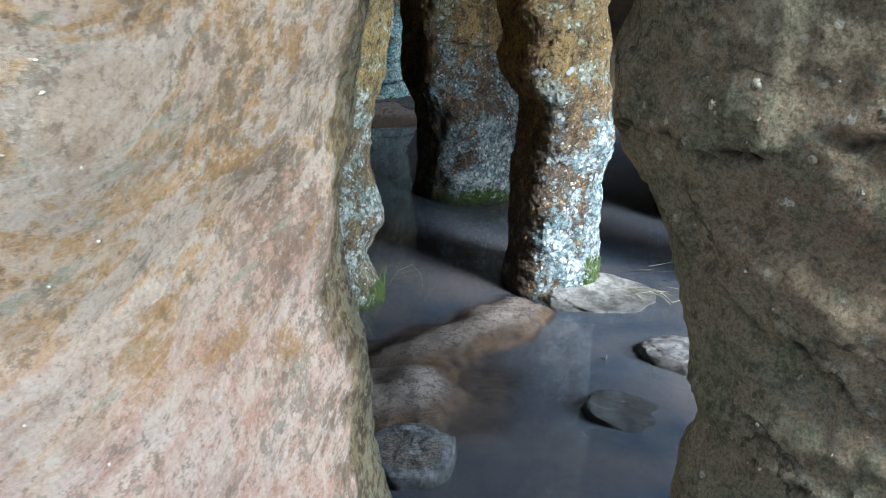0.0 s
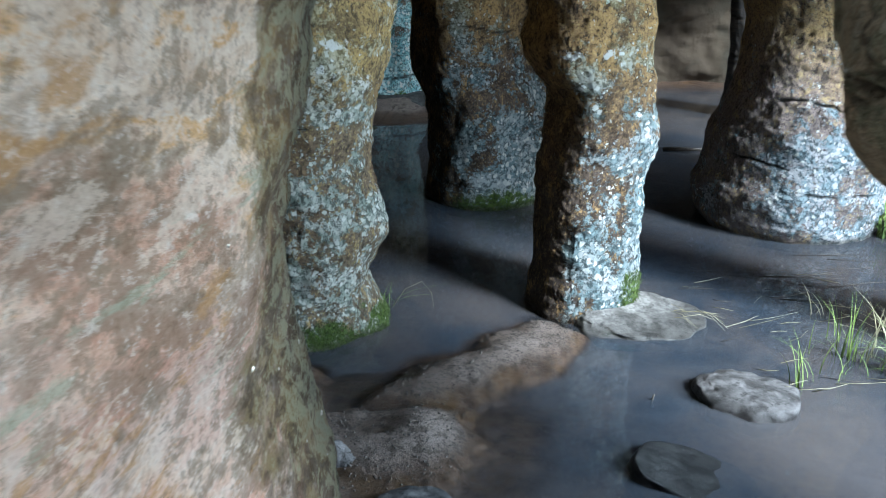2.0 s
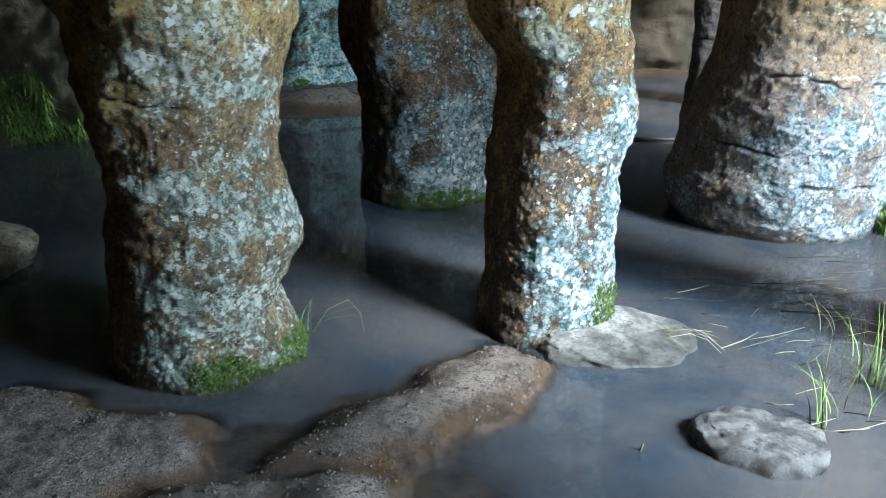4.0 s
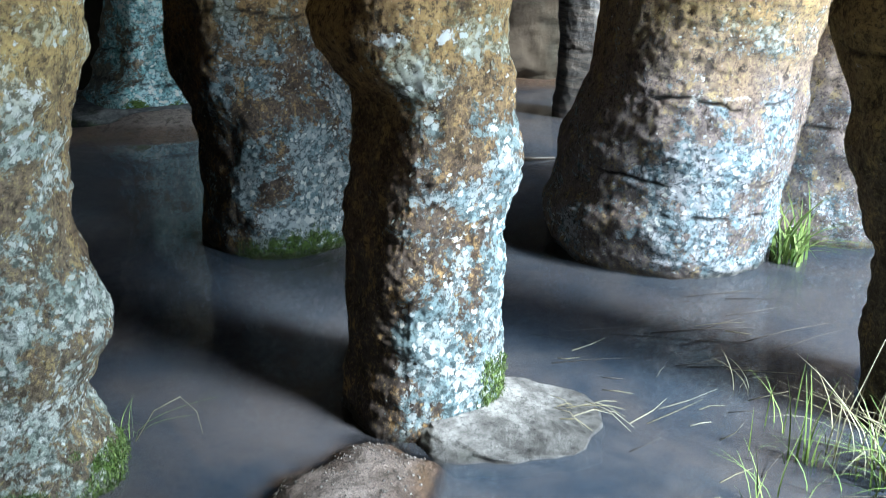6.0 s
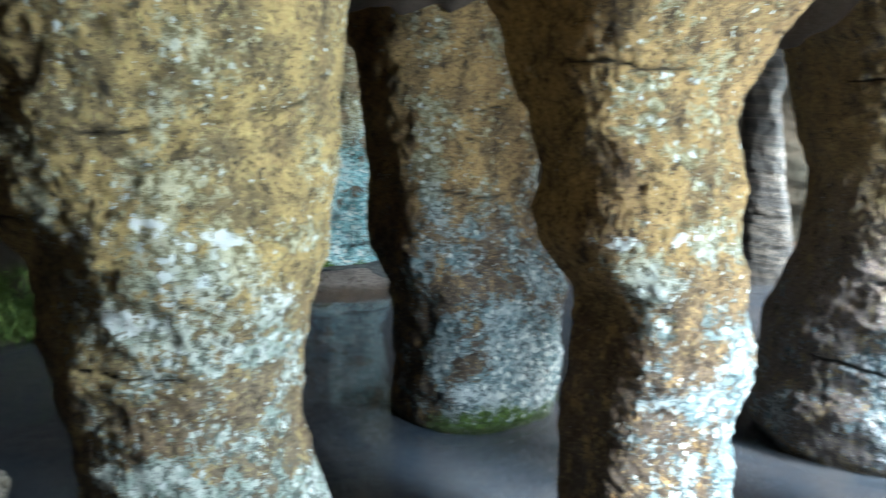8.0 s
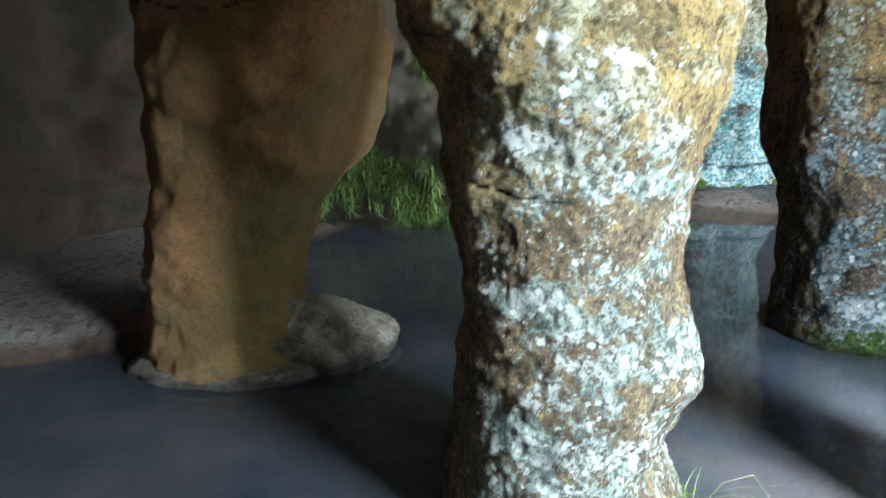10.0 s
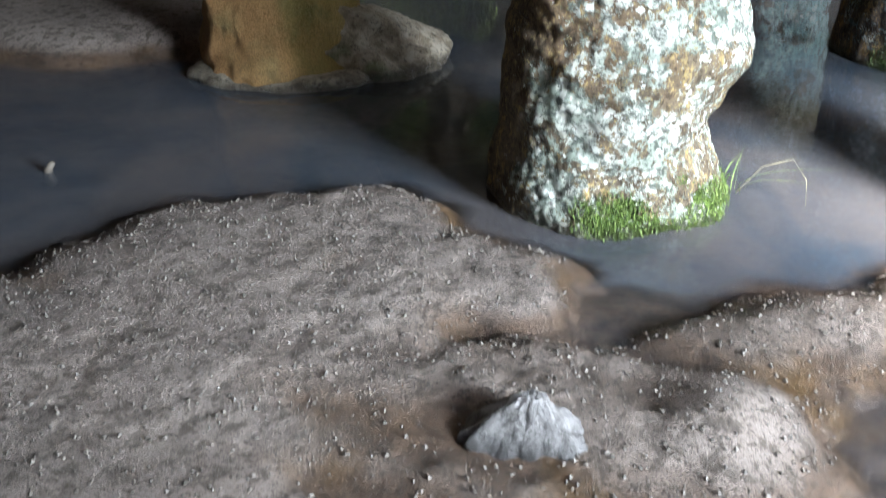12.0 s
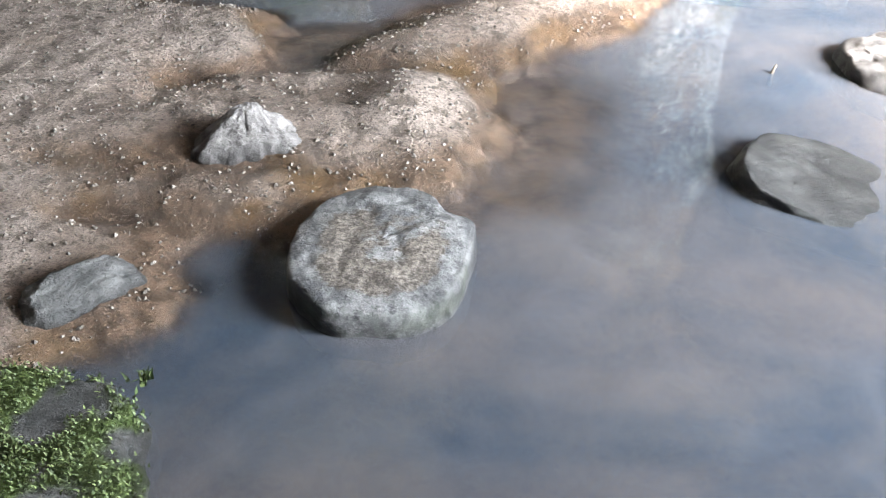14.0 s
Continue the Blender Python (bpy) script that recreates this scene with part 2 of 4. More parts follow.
def streaked_rock():
    """The pale, pink and ochre face beside the way in; its stains run along slanting layers."""
    m = Nodes("streaked_sandstone")
    lay = m.stretch((1.0, 0.5, 1.15), (12, 0, 0))
    z = height_of(m)
    big = m.noise(4.0, 8, 0.7, at=lay, warp=0.4)
    color = m.ramp(m.span(big, 0.32, 0.68), [(0.0, (0.60, 0.37, 0.26)), (0.3, (0.86, 0.73, 0.59)), (0.5, (0.72, 0.48, 0.23)), (0.65, (0.86, 0.77, 0.65)), (1.0, (0.60, 0.44, 0.29))])
    pink = m.span(m.math("MULTIPLY_ADD", m.noise(5.0, 5, 0.7), 0.5, z), 1.62, 1.35)
    color = m.mix(m.math("MULTIPLY", pink, 0.75), color, m.mix(m.span(m.noise(16.0, 8, 0.75, at=lay), 0.38, 0.62), (0.66, 0.40, 0.33), (0.85, 0.76, 0.70)))
    grey = m.noise(11.0, 8, 0.72, at=lay)
    # grey stain, thinned at the outer end to paint in its stronger light
    color = m.mix(m.math("MULTIPLY", m.span(grey, 0.52, 0.59, 0.0, 0.8), m.span(m.add("ShaderNodeSeparateXYZ", Vector=m.coord).outputs[1], 0.75, 1.25, 0.25, 1.0)), color, (0.29, 0.23, 0.165))
    blot = m.span(m.math("ADD", m.noise(22.0, 8, 0.75), m.math("MULTIPLY_ADD", m.noise(3.5, 4), 0.5, -0.25)), 0.545, 0.58, 0.0, 0.55)
    color = m.mix(blot, color, m.mix(m.noise(50.0, 4), (0.17, 0.145, 0.10), (0.33, 0.27, 0.19)))
    white = m.noise(12.0, 9, 0.78, at=m.stretch((1.0, 0.6, 1.2), (12, 0, 0)))
    color = m.mix(m.span(white, 0.54, 0.58, 0.0, 0.72), color, (0.84, 0.74, 0.62))
    ochre = m.noise(8.0, 7, 0.7, at=m.stretch((1.0, 0.45, 1.4), (12, 0, 0)))
    color = m.mix(m.span(ochre, 0.57, 0.63, 0.0, 0.7), color, (0.56, 0.34, 0.14))
    mint = m.noise(6.5, 8, 0.72, at=m.stretch((1.1, 0.28, 1.9), (9, 0, 0)))
    color = m.mix(m.span(mint, 0.58, 0.64, 0.0, 0.7), color, m.mix(m.noise(40.0, 4), (0.50, 0.60, 0.49), (0.40, 0.42, 0.28)))
    speck = m.noise(70.0, 8, 0.82, at=m.stretch((1.0, 0.8, 1.0), (12, 0, 0)))
    color = m.mix(m.span(speck, 0.54, 0.60, 0.0, 0.6), color, (0.30, 0.21, 0.14))
    color = m.mix(m.span(speck, 0.46, 0.38, 0.0, 0.7), color, (0.86, 0.81, 0.74))
    color = m.mix(m.span(m.noise(190.0, 5, 0.8), 0.48, 0.58, 0.0, 0.4), color, (0.60, 0.52, 0.44), "MULTIPLY")
    rim = m.attr("lichen")
    olive = m.mix(m.span(m.noise(30.0, 8, 0.75), 0.44, 0.56), (0.06, 0.045, 0.022), (0.25, 0.20, 0.095))
    edge = m.span(m.math("ADD", rim, m.math("MULTIPLY_ADD", m.noise(14.0, 8, 0.75), 1.4, -0.7)), 0.35, 0.62)
    color = m.mix(m.math("MULTIPLY", edge, 0.82), color, olive)
    crust = m.span(m.math("ADD", m.math("MULTIPLY", rim, 0.18), m.noise(60.0, 8, 0.8)), 0.655, 0.68)
    color = m.mix(m.math("MULTIPLY", crust, m.span(rim, 0.05, 0.4, 0.0, 0.6)), color, m.mix(m.noise(60.0, 3), (0.50, 0.52, 0.40), (0.30, 0.32, 0.21)))
    pits = m.cells(38.0)
    pit = m.span(m.math("ADD", pits, m.noise(17.0, 5, 0.7)), 0.44, 0.38)
    color = m.mix(m.math("MULTIPLY", pit, 0.85), color, (0.08, 0.06, 0.04))
    normal = m.bump((big, 0.015), (m.noise(24.0, 9, 0.8, at=lay), 0.030), (white, 0.012), (blot, -0.006), (speck, 0.020), (pit, -0.010))
    return m.done(color, 0.9, normal, 0.2)


STREAKED = streaked_rock()


def sand_material():
    m = Nodes("wet_sand")
    z = height_of(m)
    grain = m.noise(260.0, 4, 0.75)
    mid = m.noise(24.0, 6, 0.7)
    big = m.noise(3.0, 4)
    color = m.mix(m.span(big, 0.35, 0.65), (0.42, 0.34, 0.295), (0.32, 0.26, 0.228))
    color = m.mix(m.span(mid, 0.50, 0.60, 0.0, 0.75), color, (0.115, 0.088, 0.07))
    color = m.mix(m.span(m.noise(75.0, 7, 0.8), 0.52, 0.6, 0.0, 0.75), color, (0.085, 0.068, 0.055))
    color = m.mix(m.span(grain, 0.5, 0.66, 0.0, 0.8), color, (0.09, 0.072, 0.058))
    color = m.mix(m.span(m.noise(180.0, 2), 0.62, 0.72, 0.0, 0.8), color, (0.55, 0.46, 0.38))
    wet = m.span(m.math("ADD", z, m.math("ADD", m.math("MULTIPLY", mid, 0.03), m.math("MULTIPLY_ADD", m.noise(2.6, 5, 0.65), 0.09, -0.045))), 0.030, 0.066)
    color = m.mix(wet, m.mix(1.0, color, (0.44, 0.36, 0.29), "MULTIPLY"), color)
    rust = m.span(m.noise(5.0, 5, 0.6), 0.5, 0.66, 0.0, 0.4)
    color = m.mix(m.math("MULTIPLY", m.math("SUBTRACT", 1.0, wet), rust), color, (0.16, 0.085, 0.02))
    normal = m.bump((mid, 0.006), (m.noise(95.0, 8, 0.82), 0.021), (grain, 0.006))
    return m.done(color, m.span(wet, 0.0, 1.0, 0.35, 0.9), normal)


SAND = sand_material()


def water_material():
    """Milky still water: it hides its bed more the deeper it is."""
    m = Nodes("milky_water")
    drift = m.noise(1.6, 6, 0.65, warp=1.2)
    swirl = m.noise(4.5, 7, 0.7, warp=2.0)
    color = m.mix(m.span(drift, 0.35, 0.65), (0.037, 0.052, 0.073), (0.067, 0.0745, 0.087))
    color = m.mix(m.span(swirl, 0.45, 0.75, 0.0, 0.16), color, (0.125, 0.125, 0.133))
    color = m.mix(m.span(m.noise(1.1, 4, 0.6, warp=0.8), 0.38, 0.66, 0.0, 0.6), color, (0.120, 0.103, 0.097))
    depth = m.attr("depth")
    hide = m.span(m.math("MULTIPLY_ADD", m.math("SUBTRACT", swirl, 0.5), 0.02, depth), 0.0, 0.075, 0.05, 0.985)
    m.tree.links.new(hide, m.bsdf.inputs["Alpha"])
    m.bsdf.inputs["IOR"].default_value = 1.33
    normal = m.bump((m.noise(6.0, 3, 0.5), 0.0008))
    return m.done(color, 0.014, normal, 0.5)


WATER = water_material()


def stone_material(name, a, b, dark):
    m = Nodes(name)
    n1 = m.noise(14.0, 7, 0.7)
    color = m.mix(m.span(n1, 0.38, 0.62), a, b)
    color = m.mix(m.span(m.noise(45.0, 6, 0.75), 0.5, 0.66, 0.0, 0.8), color, dark)
    sand = m.attr("sand")
    color = m.mix(m.span(m.math("ADD", sand, m.math("MULTIPLY_ADD", m.noise(30.0, 7, 0.75), 1.6, -0.8)), 0.35, 0.6), color, m.mix(m.span(m.noise(120.0, 5, 0.75), 0.4, 0.6), (0.21, 0.18, 0.155), (0.075, 0.063, 0.053)))
    color = m.mix(m.attr("moss"), color, m.mix(m.noise(60.0, 4), (0.04, 0.07, 0.02), (0.14, 0.20, 0.05)))
    z = height_of(m)
    wet = m.span(m.math("MULTIPLY_ADD", n1, 0.05, z), 0.035, 0.095)
    color = m.mix(wet, m.mix(1.0, color, (0.3, 0.3, 0.3), "MULTIPLY"), color)
    normal = m.bump((n1, 0.008), (m.noise(60.0, 7, 0.8), 0.009), (m.noise(220.0, 3), 0.003))
    return m.done(color, m.span(wet, 0.0, 1.0, 0.3, 0.85), normal)


STONE = stone_material("grey_stone", (0.11, 0.11, 0.113), (0.265, 0.26, 0.257), (0.04, 0.04, 0.042))
STONE_DARK = stone_material("dark_stone", (0.07, 0.07, 0.07), (0.15, 0.148, 0.145), (0.04, 0.04, 0.04))
STONE_TAN = stone_material("tan_stone", (0.21, 0.165, 0.115), (0.42, 0.36, 0.28), (0.07, 0.055, 0.038))
STONE_PALE = stone_material("pale_stone", (0.20, 0.185, 0.17), (0.40, 0.38, 0.35), (0.08, 0.075, 0.07))
STONE_PINK = stone_material("pinkish_stone", (0.13, 0.12, 0.115), (0.26, 0.243, 0.235), (0.055, 0.05, 0.045))


def leaf_material(name, a, b):
    m = Nodes(name)
    rnd = m.tree.nodes.new("ShaderNodeNewGeometry").outputs["Random Per Island"]
    each = m.tree.nodes.new("ShaderNodeObjectInfo").outputs["Random"]
    color = m.mix(m.math("FRACT", m.math("ADD", rnd, each)), a, b)
    color = m.mix(m.span(m.noise(90.0, 3), 0.45, 0.7, 0.0, 0.4), color, tuple(v * 0.5 for v in a))
    return m.done(color, 0.6, None, 0.3)


GRASS = leaf_material("grass_blade", (0.09, 0.15, 0.03), (0.22, 0.28, 0.07))
STRAW = leaf_material("dry_straw", (0.22, 0.19, 0.10), (0.42, 0.38, 0.26))
MOSS_WALL = leaf_material("hanging_moss", (0.07, 0.12, 0.03), (0.22, 0.30, 0.07))
MOSS_BRIGHT = leaf_material("bright_moss", (0.05, 0.085, 0.022), (0.16, 0.21, 0.055))
MOSS = leaf_material("moss_blade", (0.035, 0.055, 0.018), (0.105, 0.135, 0.05))
TWIG = leaf_material("wet_twig", (0.05, 0.04, 0.03), (0.12, 0.10, 0.08))
PEBBLE = leaf_material("pebble_grain", (0.06, 0.05, 0.042), (0.17, 0.145, 0.125))


# ---- mesh helpers ----
def mesh_of(name, verts, faces, material, attrs=None, smooth=True):
    me = bpy.data.meshes.new(name)
    verts = np.asarray(verts, float)
    me.from_pydata(verts.tolist(), [], faces.tolist() if isinstance(faces, np.ndarray) else faces)
    for key, values in (attrs or {}).items():
        a = me.attributes.new(key, "FLOAT", "POINT")
        a.data.foreach_set("value", np.asarray(values, np.float32))
    me.materials.append(material)
    if smooth:
        me.polygons.foreach_set("use_smooth", [True] * len(me.polygons))
    me.update()
    return me


def part(name, me, parent, label=""):
    ob = new(name, me)
    ob.parent = parent
    return tagged(ob, label)


def grid_faces(nu, nv, closed_u):
    """Quads of nv rings of nu points each."""
    u = np.arange(nu if closed_u else nu - 1)
    v = np.arange(nv - 1)
    uu, vv = np.meshgrid(u, v)
    un = (uu + 1) % nu
    return np.stack([vv * nu + uu, vv * nu + un, (vv + 1) * nu + un, (vv + 1) * nu + uu], -1).reshape(-1, 4)


ANGLE_LIGHT = math.atan2(-0.6, 0.8)


def pillar_mesh(name, centre, right, rows, nu, nv, material, deep=1.0, lumps=0.035, seed=1, square=0.0, turn=0.0, lichen=(0.55, 0.9), face=0.0,
                bands=(), moss=None, cracks=(), slants=(), swell=None, rim=None, fine=1.0):
    """A rock pillar. rows: (height, shift along right, half width). lichen: amount at the foot and the height where it thins out.
    face: how far the growth keeps off the side turned from the open air. bands and cracks: (height, thickness, from, to in degrees)."""
    rows = np.array(rows, float)
    z = np.linspace(rows[0, 0], rows[-1, 0], nv)
    off = np.interp(z, rows[:, 0], rows[:, 1])
    half = np.interp(z, rows[:, 0], rows[:, 2])
    k = np.ones(5) / 5
    off = np.convolve(np.pad(off, 2, "edge"), k, "valid")
    half = np.convolve(np.pad(half, 2, "edge"), k, "valid")
    rx, ry = right
    th = np.linspace(0, 2 * math.pi, nu, endpoint=False)
    T, Z = np.meshgrid(th, z)
    O, H = np.repeat(off[:, None], nu, 1), np.repeat(half[:, None], nu, 1)
    # a rounded square section, turned on its own axis
    k = radians(turn)
    c, s = np.cos(T - k), np.sin(T - k)
    e = 2.0 / (2.0 + 2.0 * square)
    ca, sa = np.sign(c) * np.abs(c) ** e, np.sign(s) * np.abs(s) ** e
    cx, sy = ca * math.cos(k) - sa * math.sin(k), ca * math.sin(k) + sa * math.cos(k)
    if turn:
        cx, sy = cx / np.max(cx), sy / np.max(cx)
    a, b = O + H * cx, H * sy * deep
    X = centre[0] + a * rx - b * ry
    Y = centre[1] + a * ry + b * rx
    p = np.stack([X, Y, Z], -1).reshape(-1, 3)
    nrm = np.stack([cx * rx - sy * ry, cx * ry + sy * rx, np.zeros_like(c)], -1).reshape(-1, 3)
    nrm /= np.linalg.norm(nrm, axis=1, keepdims=True) + 1e-9
    ang = np.arctan2(nrm[:, 1], nrm[:, 0])
    zz = p[:, 2]
    d = lumps * rough(p * [1, 1, 1.4], 0.30, 3, seed)
    d += 0.0045 * min(1.0, fine + 0.2) * rough(p * [1, 1, 2.0], 0.07, 3, seed + 20)
    d += fine * (0.0055 * (0.45 - np.abs(rough(p, 0.045, 2, seed + 40))) + 0.004 * (0.4 - np.abs(smooth_noise(p, 0.016, seed + 44))))
    strata = smooth_noise(np.stack([zz * 0 + seed, ang * 0.25, zz + 0.03 * rough(p, 0.25, 2, seed + 60)], -1), 0.075, seed + 61)
    d += 0.004 * np.sign(strata) * np.abs(strata) ** 0.5
    if swell is not None:
        d += swell(p)
    grow = lichen[0] * (1 - 0.5 * step(lichen[1] - 0.25, lichen[1] + 0.3, zz + 0.25 * rough(p, 0.3, 2, seed + 70)))
    grow = grow * (0.85 + 0.55 * rough(p, 0.16, 3, seed + 73)) + 0.14 * lichen[0] * step(0.55, 0.2, zz)
    side = np.cos(ang - ANGLE_LIGHT)
    grow = grow * (1 - face + face * step(-0.12, 0.35, side + 0.25 * rough(p, 0.2, 3, seed + 75)))
    if rim:
        # crusted far corner of a face: along the depth axis
        along = (p[:, 0] - centre[0]) * -ry + (p[:, 1] - centre[1]) * rx
        grow = step(rim[0] - 0.12, rim[0] + rim[1], along + 0.06 * rough(p, 0.2, 3, seed + 72) + 0.10 * step(1.0, 0.7, zz))
    band = np.zeros(len(p))
    for h, w, a0, a1 in bands:
        away = np.abs(zz - h - 0.03 * smooth_noise(p, 0.15, seed + 80))
        mid, wide = radians((a0 + a1) / 2), radians((a1 - a0) / 2)
        far = np.abs((ang - mid + math.pi) % (2 * math.pi) - math.pi)
        band = np.maximum(band, step(w, w * 0.3, away) * step(wide, wide * 0.7, far) * (0.35 + 0.6 * rough(p, 0.07, 3, seed + 81)))
    crack = np.zeros(len(p))
    for h, w, a0, a1 in cracks:
        away = np.abs(zz - h - 0.025 * rough(p, 0.2, 3, seed + 90) - 0.02 * np.sin(ang * 2 + h))
        mid, wide = radians((a0 + a1) / 2), radians((a1 - a0) / 2)
        far = np.abs((ang - mid + math.pi) % (2 * math.pi) - math.pi)
        crack = np.maximum(crack, step(w * 1.1, w * 0.35, away) * step(wide, wide * 0.8, far) * step(-0.5, 0.1, smooth_noise(p, 0.12, seed + 91)))
    beside = (p[:, 0] - centre[0]) * rx + (p[:, 1] - centre[1]) * ry
    for a0, h0, a1, h1, w in slants:
        t = (beside - a0) / (a1 - a0)
        away = zz - h0 - (h1 - h0) * t - 0.018 * rough(p, 0.10, 3, seed + 93)
        on = step(-0.1, 0.05, t) * step(1.1, 0.95, t)
        crack = np.maximum(crack, step(w, w * 0.3, np.abs(away)) * on * step(-0.75, -0.1, smooth_noise(p, 0.07, seed + 94)))
        d += 0.014 * on * np.exp(-np.maximum(away, 0) / 0.05) * (away > 0)
    d -= 0.012 * crack
    d += 0.004 * np.clip(grow, 0, 1) * rough(p, 0.03, 2, seed + 95)
    green = np.zeros(len(p))
    if moss:
        amount, top, a0, a1 = moss
        mid, wide = radians((a0 + a1) / 2), radians((a1 - a0) / 2)
        far = np.abs((ang - mid + math.pi) % (2 * math.pi) - math.pi)
        green = amount * step(top, top * 0.3, zz + 0.06 * rough(p, 0.15, 3, seed + 99)) * step(wide, wide * 0.6, far)
    q = p + nrm * d[:, None]
    return mesh_of(name, q, grid_faces(nu, nv, True), material, {"lichen": grow, "band": band, "moss": green, "crack": np.clip(crack, 0, 1) * 0.9})


def boulder_mesh(name, centre, size, material, turn=0.0, seed=1, nu=72, nv=44, flat=0.55, lumps=0.12, tilt=(0, 0), sand=0.0, moss=0.0, outline=None, cover=0.0, peak=0.0):
    """A worn stone: a lump whose top is cut flat; size holds half lengths."""
    th = np.linspace(0, 2 * math.pi, nu, endpoint=False)
    ph = np.linspace(-math.pi / 2, math.pi / 2, nv)
    T, P = np.meshgrid(th, ph)
    d = np.stack([np.cos(P) * np.cos(T), np.cos(P) * np.sin(T), np.sin(P)], -1).reshape(-1, 3)
    p = np.sign(d) * np.abs(d) ** np.array([0.85, 0.85, 0.75])
    r = 1 + lumps * rough(d + seed * 3.1, 0.9, 3, seed) + lumps * 0.25 * rough(d + seed, 0.22, 3, seed + 9)
    if outline is not None:
        r = r * outline(np.arctan2(d[:, 1], d[:, 0]))
    p = p * r[:, None]
    p[:, 2] = np.where(p[:, 2] > flat, flat + (p[:, 2] - flat) * 0.15, p[:, 2])
    p[:, 2] += 0.025 * rough(np.c_[p[:, :2] + seed, p[:, 2] * 0], 0.35, 3, seed + 5) * (d[:, 2] > 0)
    top = step(0.55, 0.9, d[:, 2])
    p[:, :2] *= (1 - peak * np.clip(p[:, 2], 0, 1))[:, None]
    p = p * np.array(size)
    m = Euler((radians(tilt[0]), radians(tilt[1]), radians(turn))).to_matrix()
    p = p @ np.array(m).T + np.array(centre)
    s = sand * top * (0.6 + 0.6 * smooth_noise(p, 0.08, seed + 3))
    g = moss * step(0.5, -0.1, d[:, 2]) * step(0.0, 0.5, rough(p, 0.06, 3, seed + 4) + 0.2) * step(0.0, 0.02, p[:, 2])
    g = np.maximum(g, cover * step(-0.35, 0.15, rough(p, 0.06, 3, seed + 6) + 0.15) * step(0.0, 0.3, d[:, 2]))
    return mesh_of(name, p, grid_faces(nu, nv, True), material, {"sand": s, "moss": g})


def blades_mesh(name, roots, material, rnd, length=(0.05, 0.12), width=0.003, droop=0.5, lean=(0, 0), joints=5):
    """Bent tapering blades with a folded midrib; roots: (x, y, z)."""
    verts, faces = [], []
    for x, y, z in roots:
        n = len(verts)
        h, a = rnd.uniform(*length), rnd.uniform(0, 2 * math.pi)
        bend = droop * rnd.uniform(0.3, 1.2)
        dx, dy = math.cos(a) * bend + lean[0], math.sin(a) * bend + lean[1]
        sx, sy = -math.sin(a), math.cos(a)
        for j in range(joints):
            t = j / (joints - 1)
            w = width * (1 - t ** 1.5) + 0.0002
            px, py = x + dx * h * t * t, y + dy * h * t * t
            pz = z + h * (t - 0.45 * bend * t * t)
            for k in (-1, 0, 1):
                verts.append((px + sx * w * k, py + sy * w * k, pz - (w * 0.4 if k == 0 else 0)))
        for j in range(joints - 1):
            for k in (0, 1):
                i = n + j * 3 + k
                faces.append((i, i + 1, i + 4, i + 3))
    return mesh_of(name, verts, faces, material)


# ---- ground, bank and water ----
BANK = [(-3.0, 2.2), (-2.2, 2.6), (-1.66, 2.85), (-1.6, 3.24), (-1.41, 3.43), (-1.09, 3.64), (-0.94, 3.58), (-0.85, 3.49), (-0.72, 3.5), (-0.53, 3.41),
        (-0.46, 3.24), (-0.60, 3.08), (-0.34, 3.19), (-0.16, 3.46), (0.03, 3.60), (0.12, 3.73), (0.34, 3.86), (0.52, 3.72), (0.42, 3.52), (0.27, 3.36),
        (0.06, 3.19), (0.07, 2.95), (-0.02, 2.76), (-0.24, 2.66), (-0.42, 2.36), (-0.55, 2.24), (-0.75, 2.0), (-1.0, 1.6), (-3.0, 1.2)]


def signed_distance(x, y, ring):
    """Metres to the edge of a ring of points, positive inside."""
    best = np.full(x.shape, 1e9)
    inside = np.zeros(x.shape, bool)
    for (ax, ay), (bx, by) in zip(ring, ring[1:] + ring[:1]):
        ex, ey = bx - ax, by - ay
        t = np.clip(((x - ax) * ex + (y - ay) * ey) / (ex * ex + ey * ey), 0, 1)
        best = np.minimum(best, np.hypot(x - ax - t * ex, y - ay - t * ey))
        cross = (ay > y) != (by > y)
        inside ^= cross & (x < ax + (y - ay) * ex / (ey if ey else 1e-9))
    return np.where(inside, best, -best)


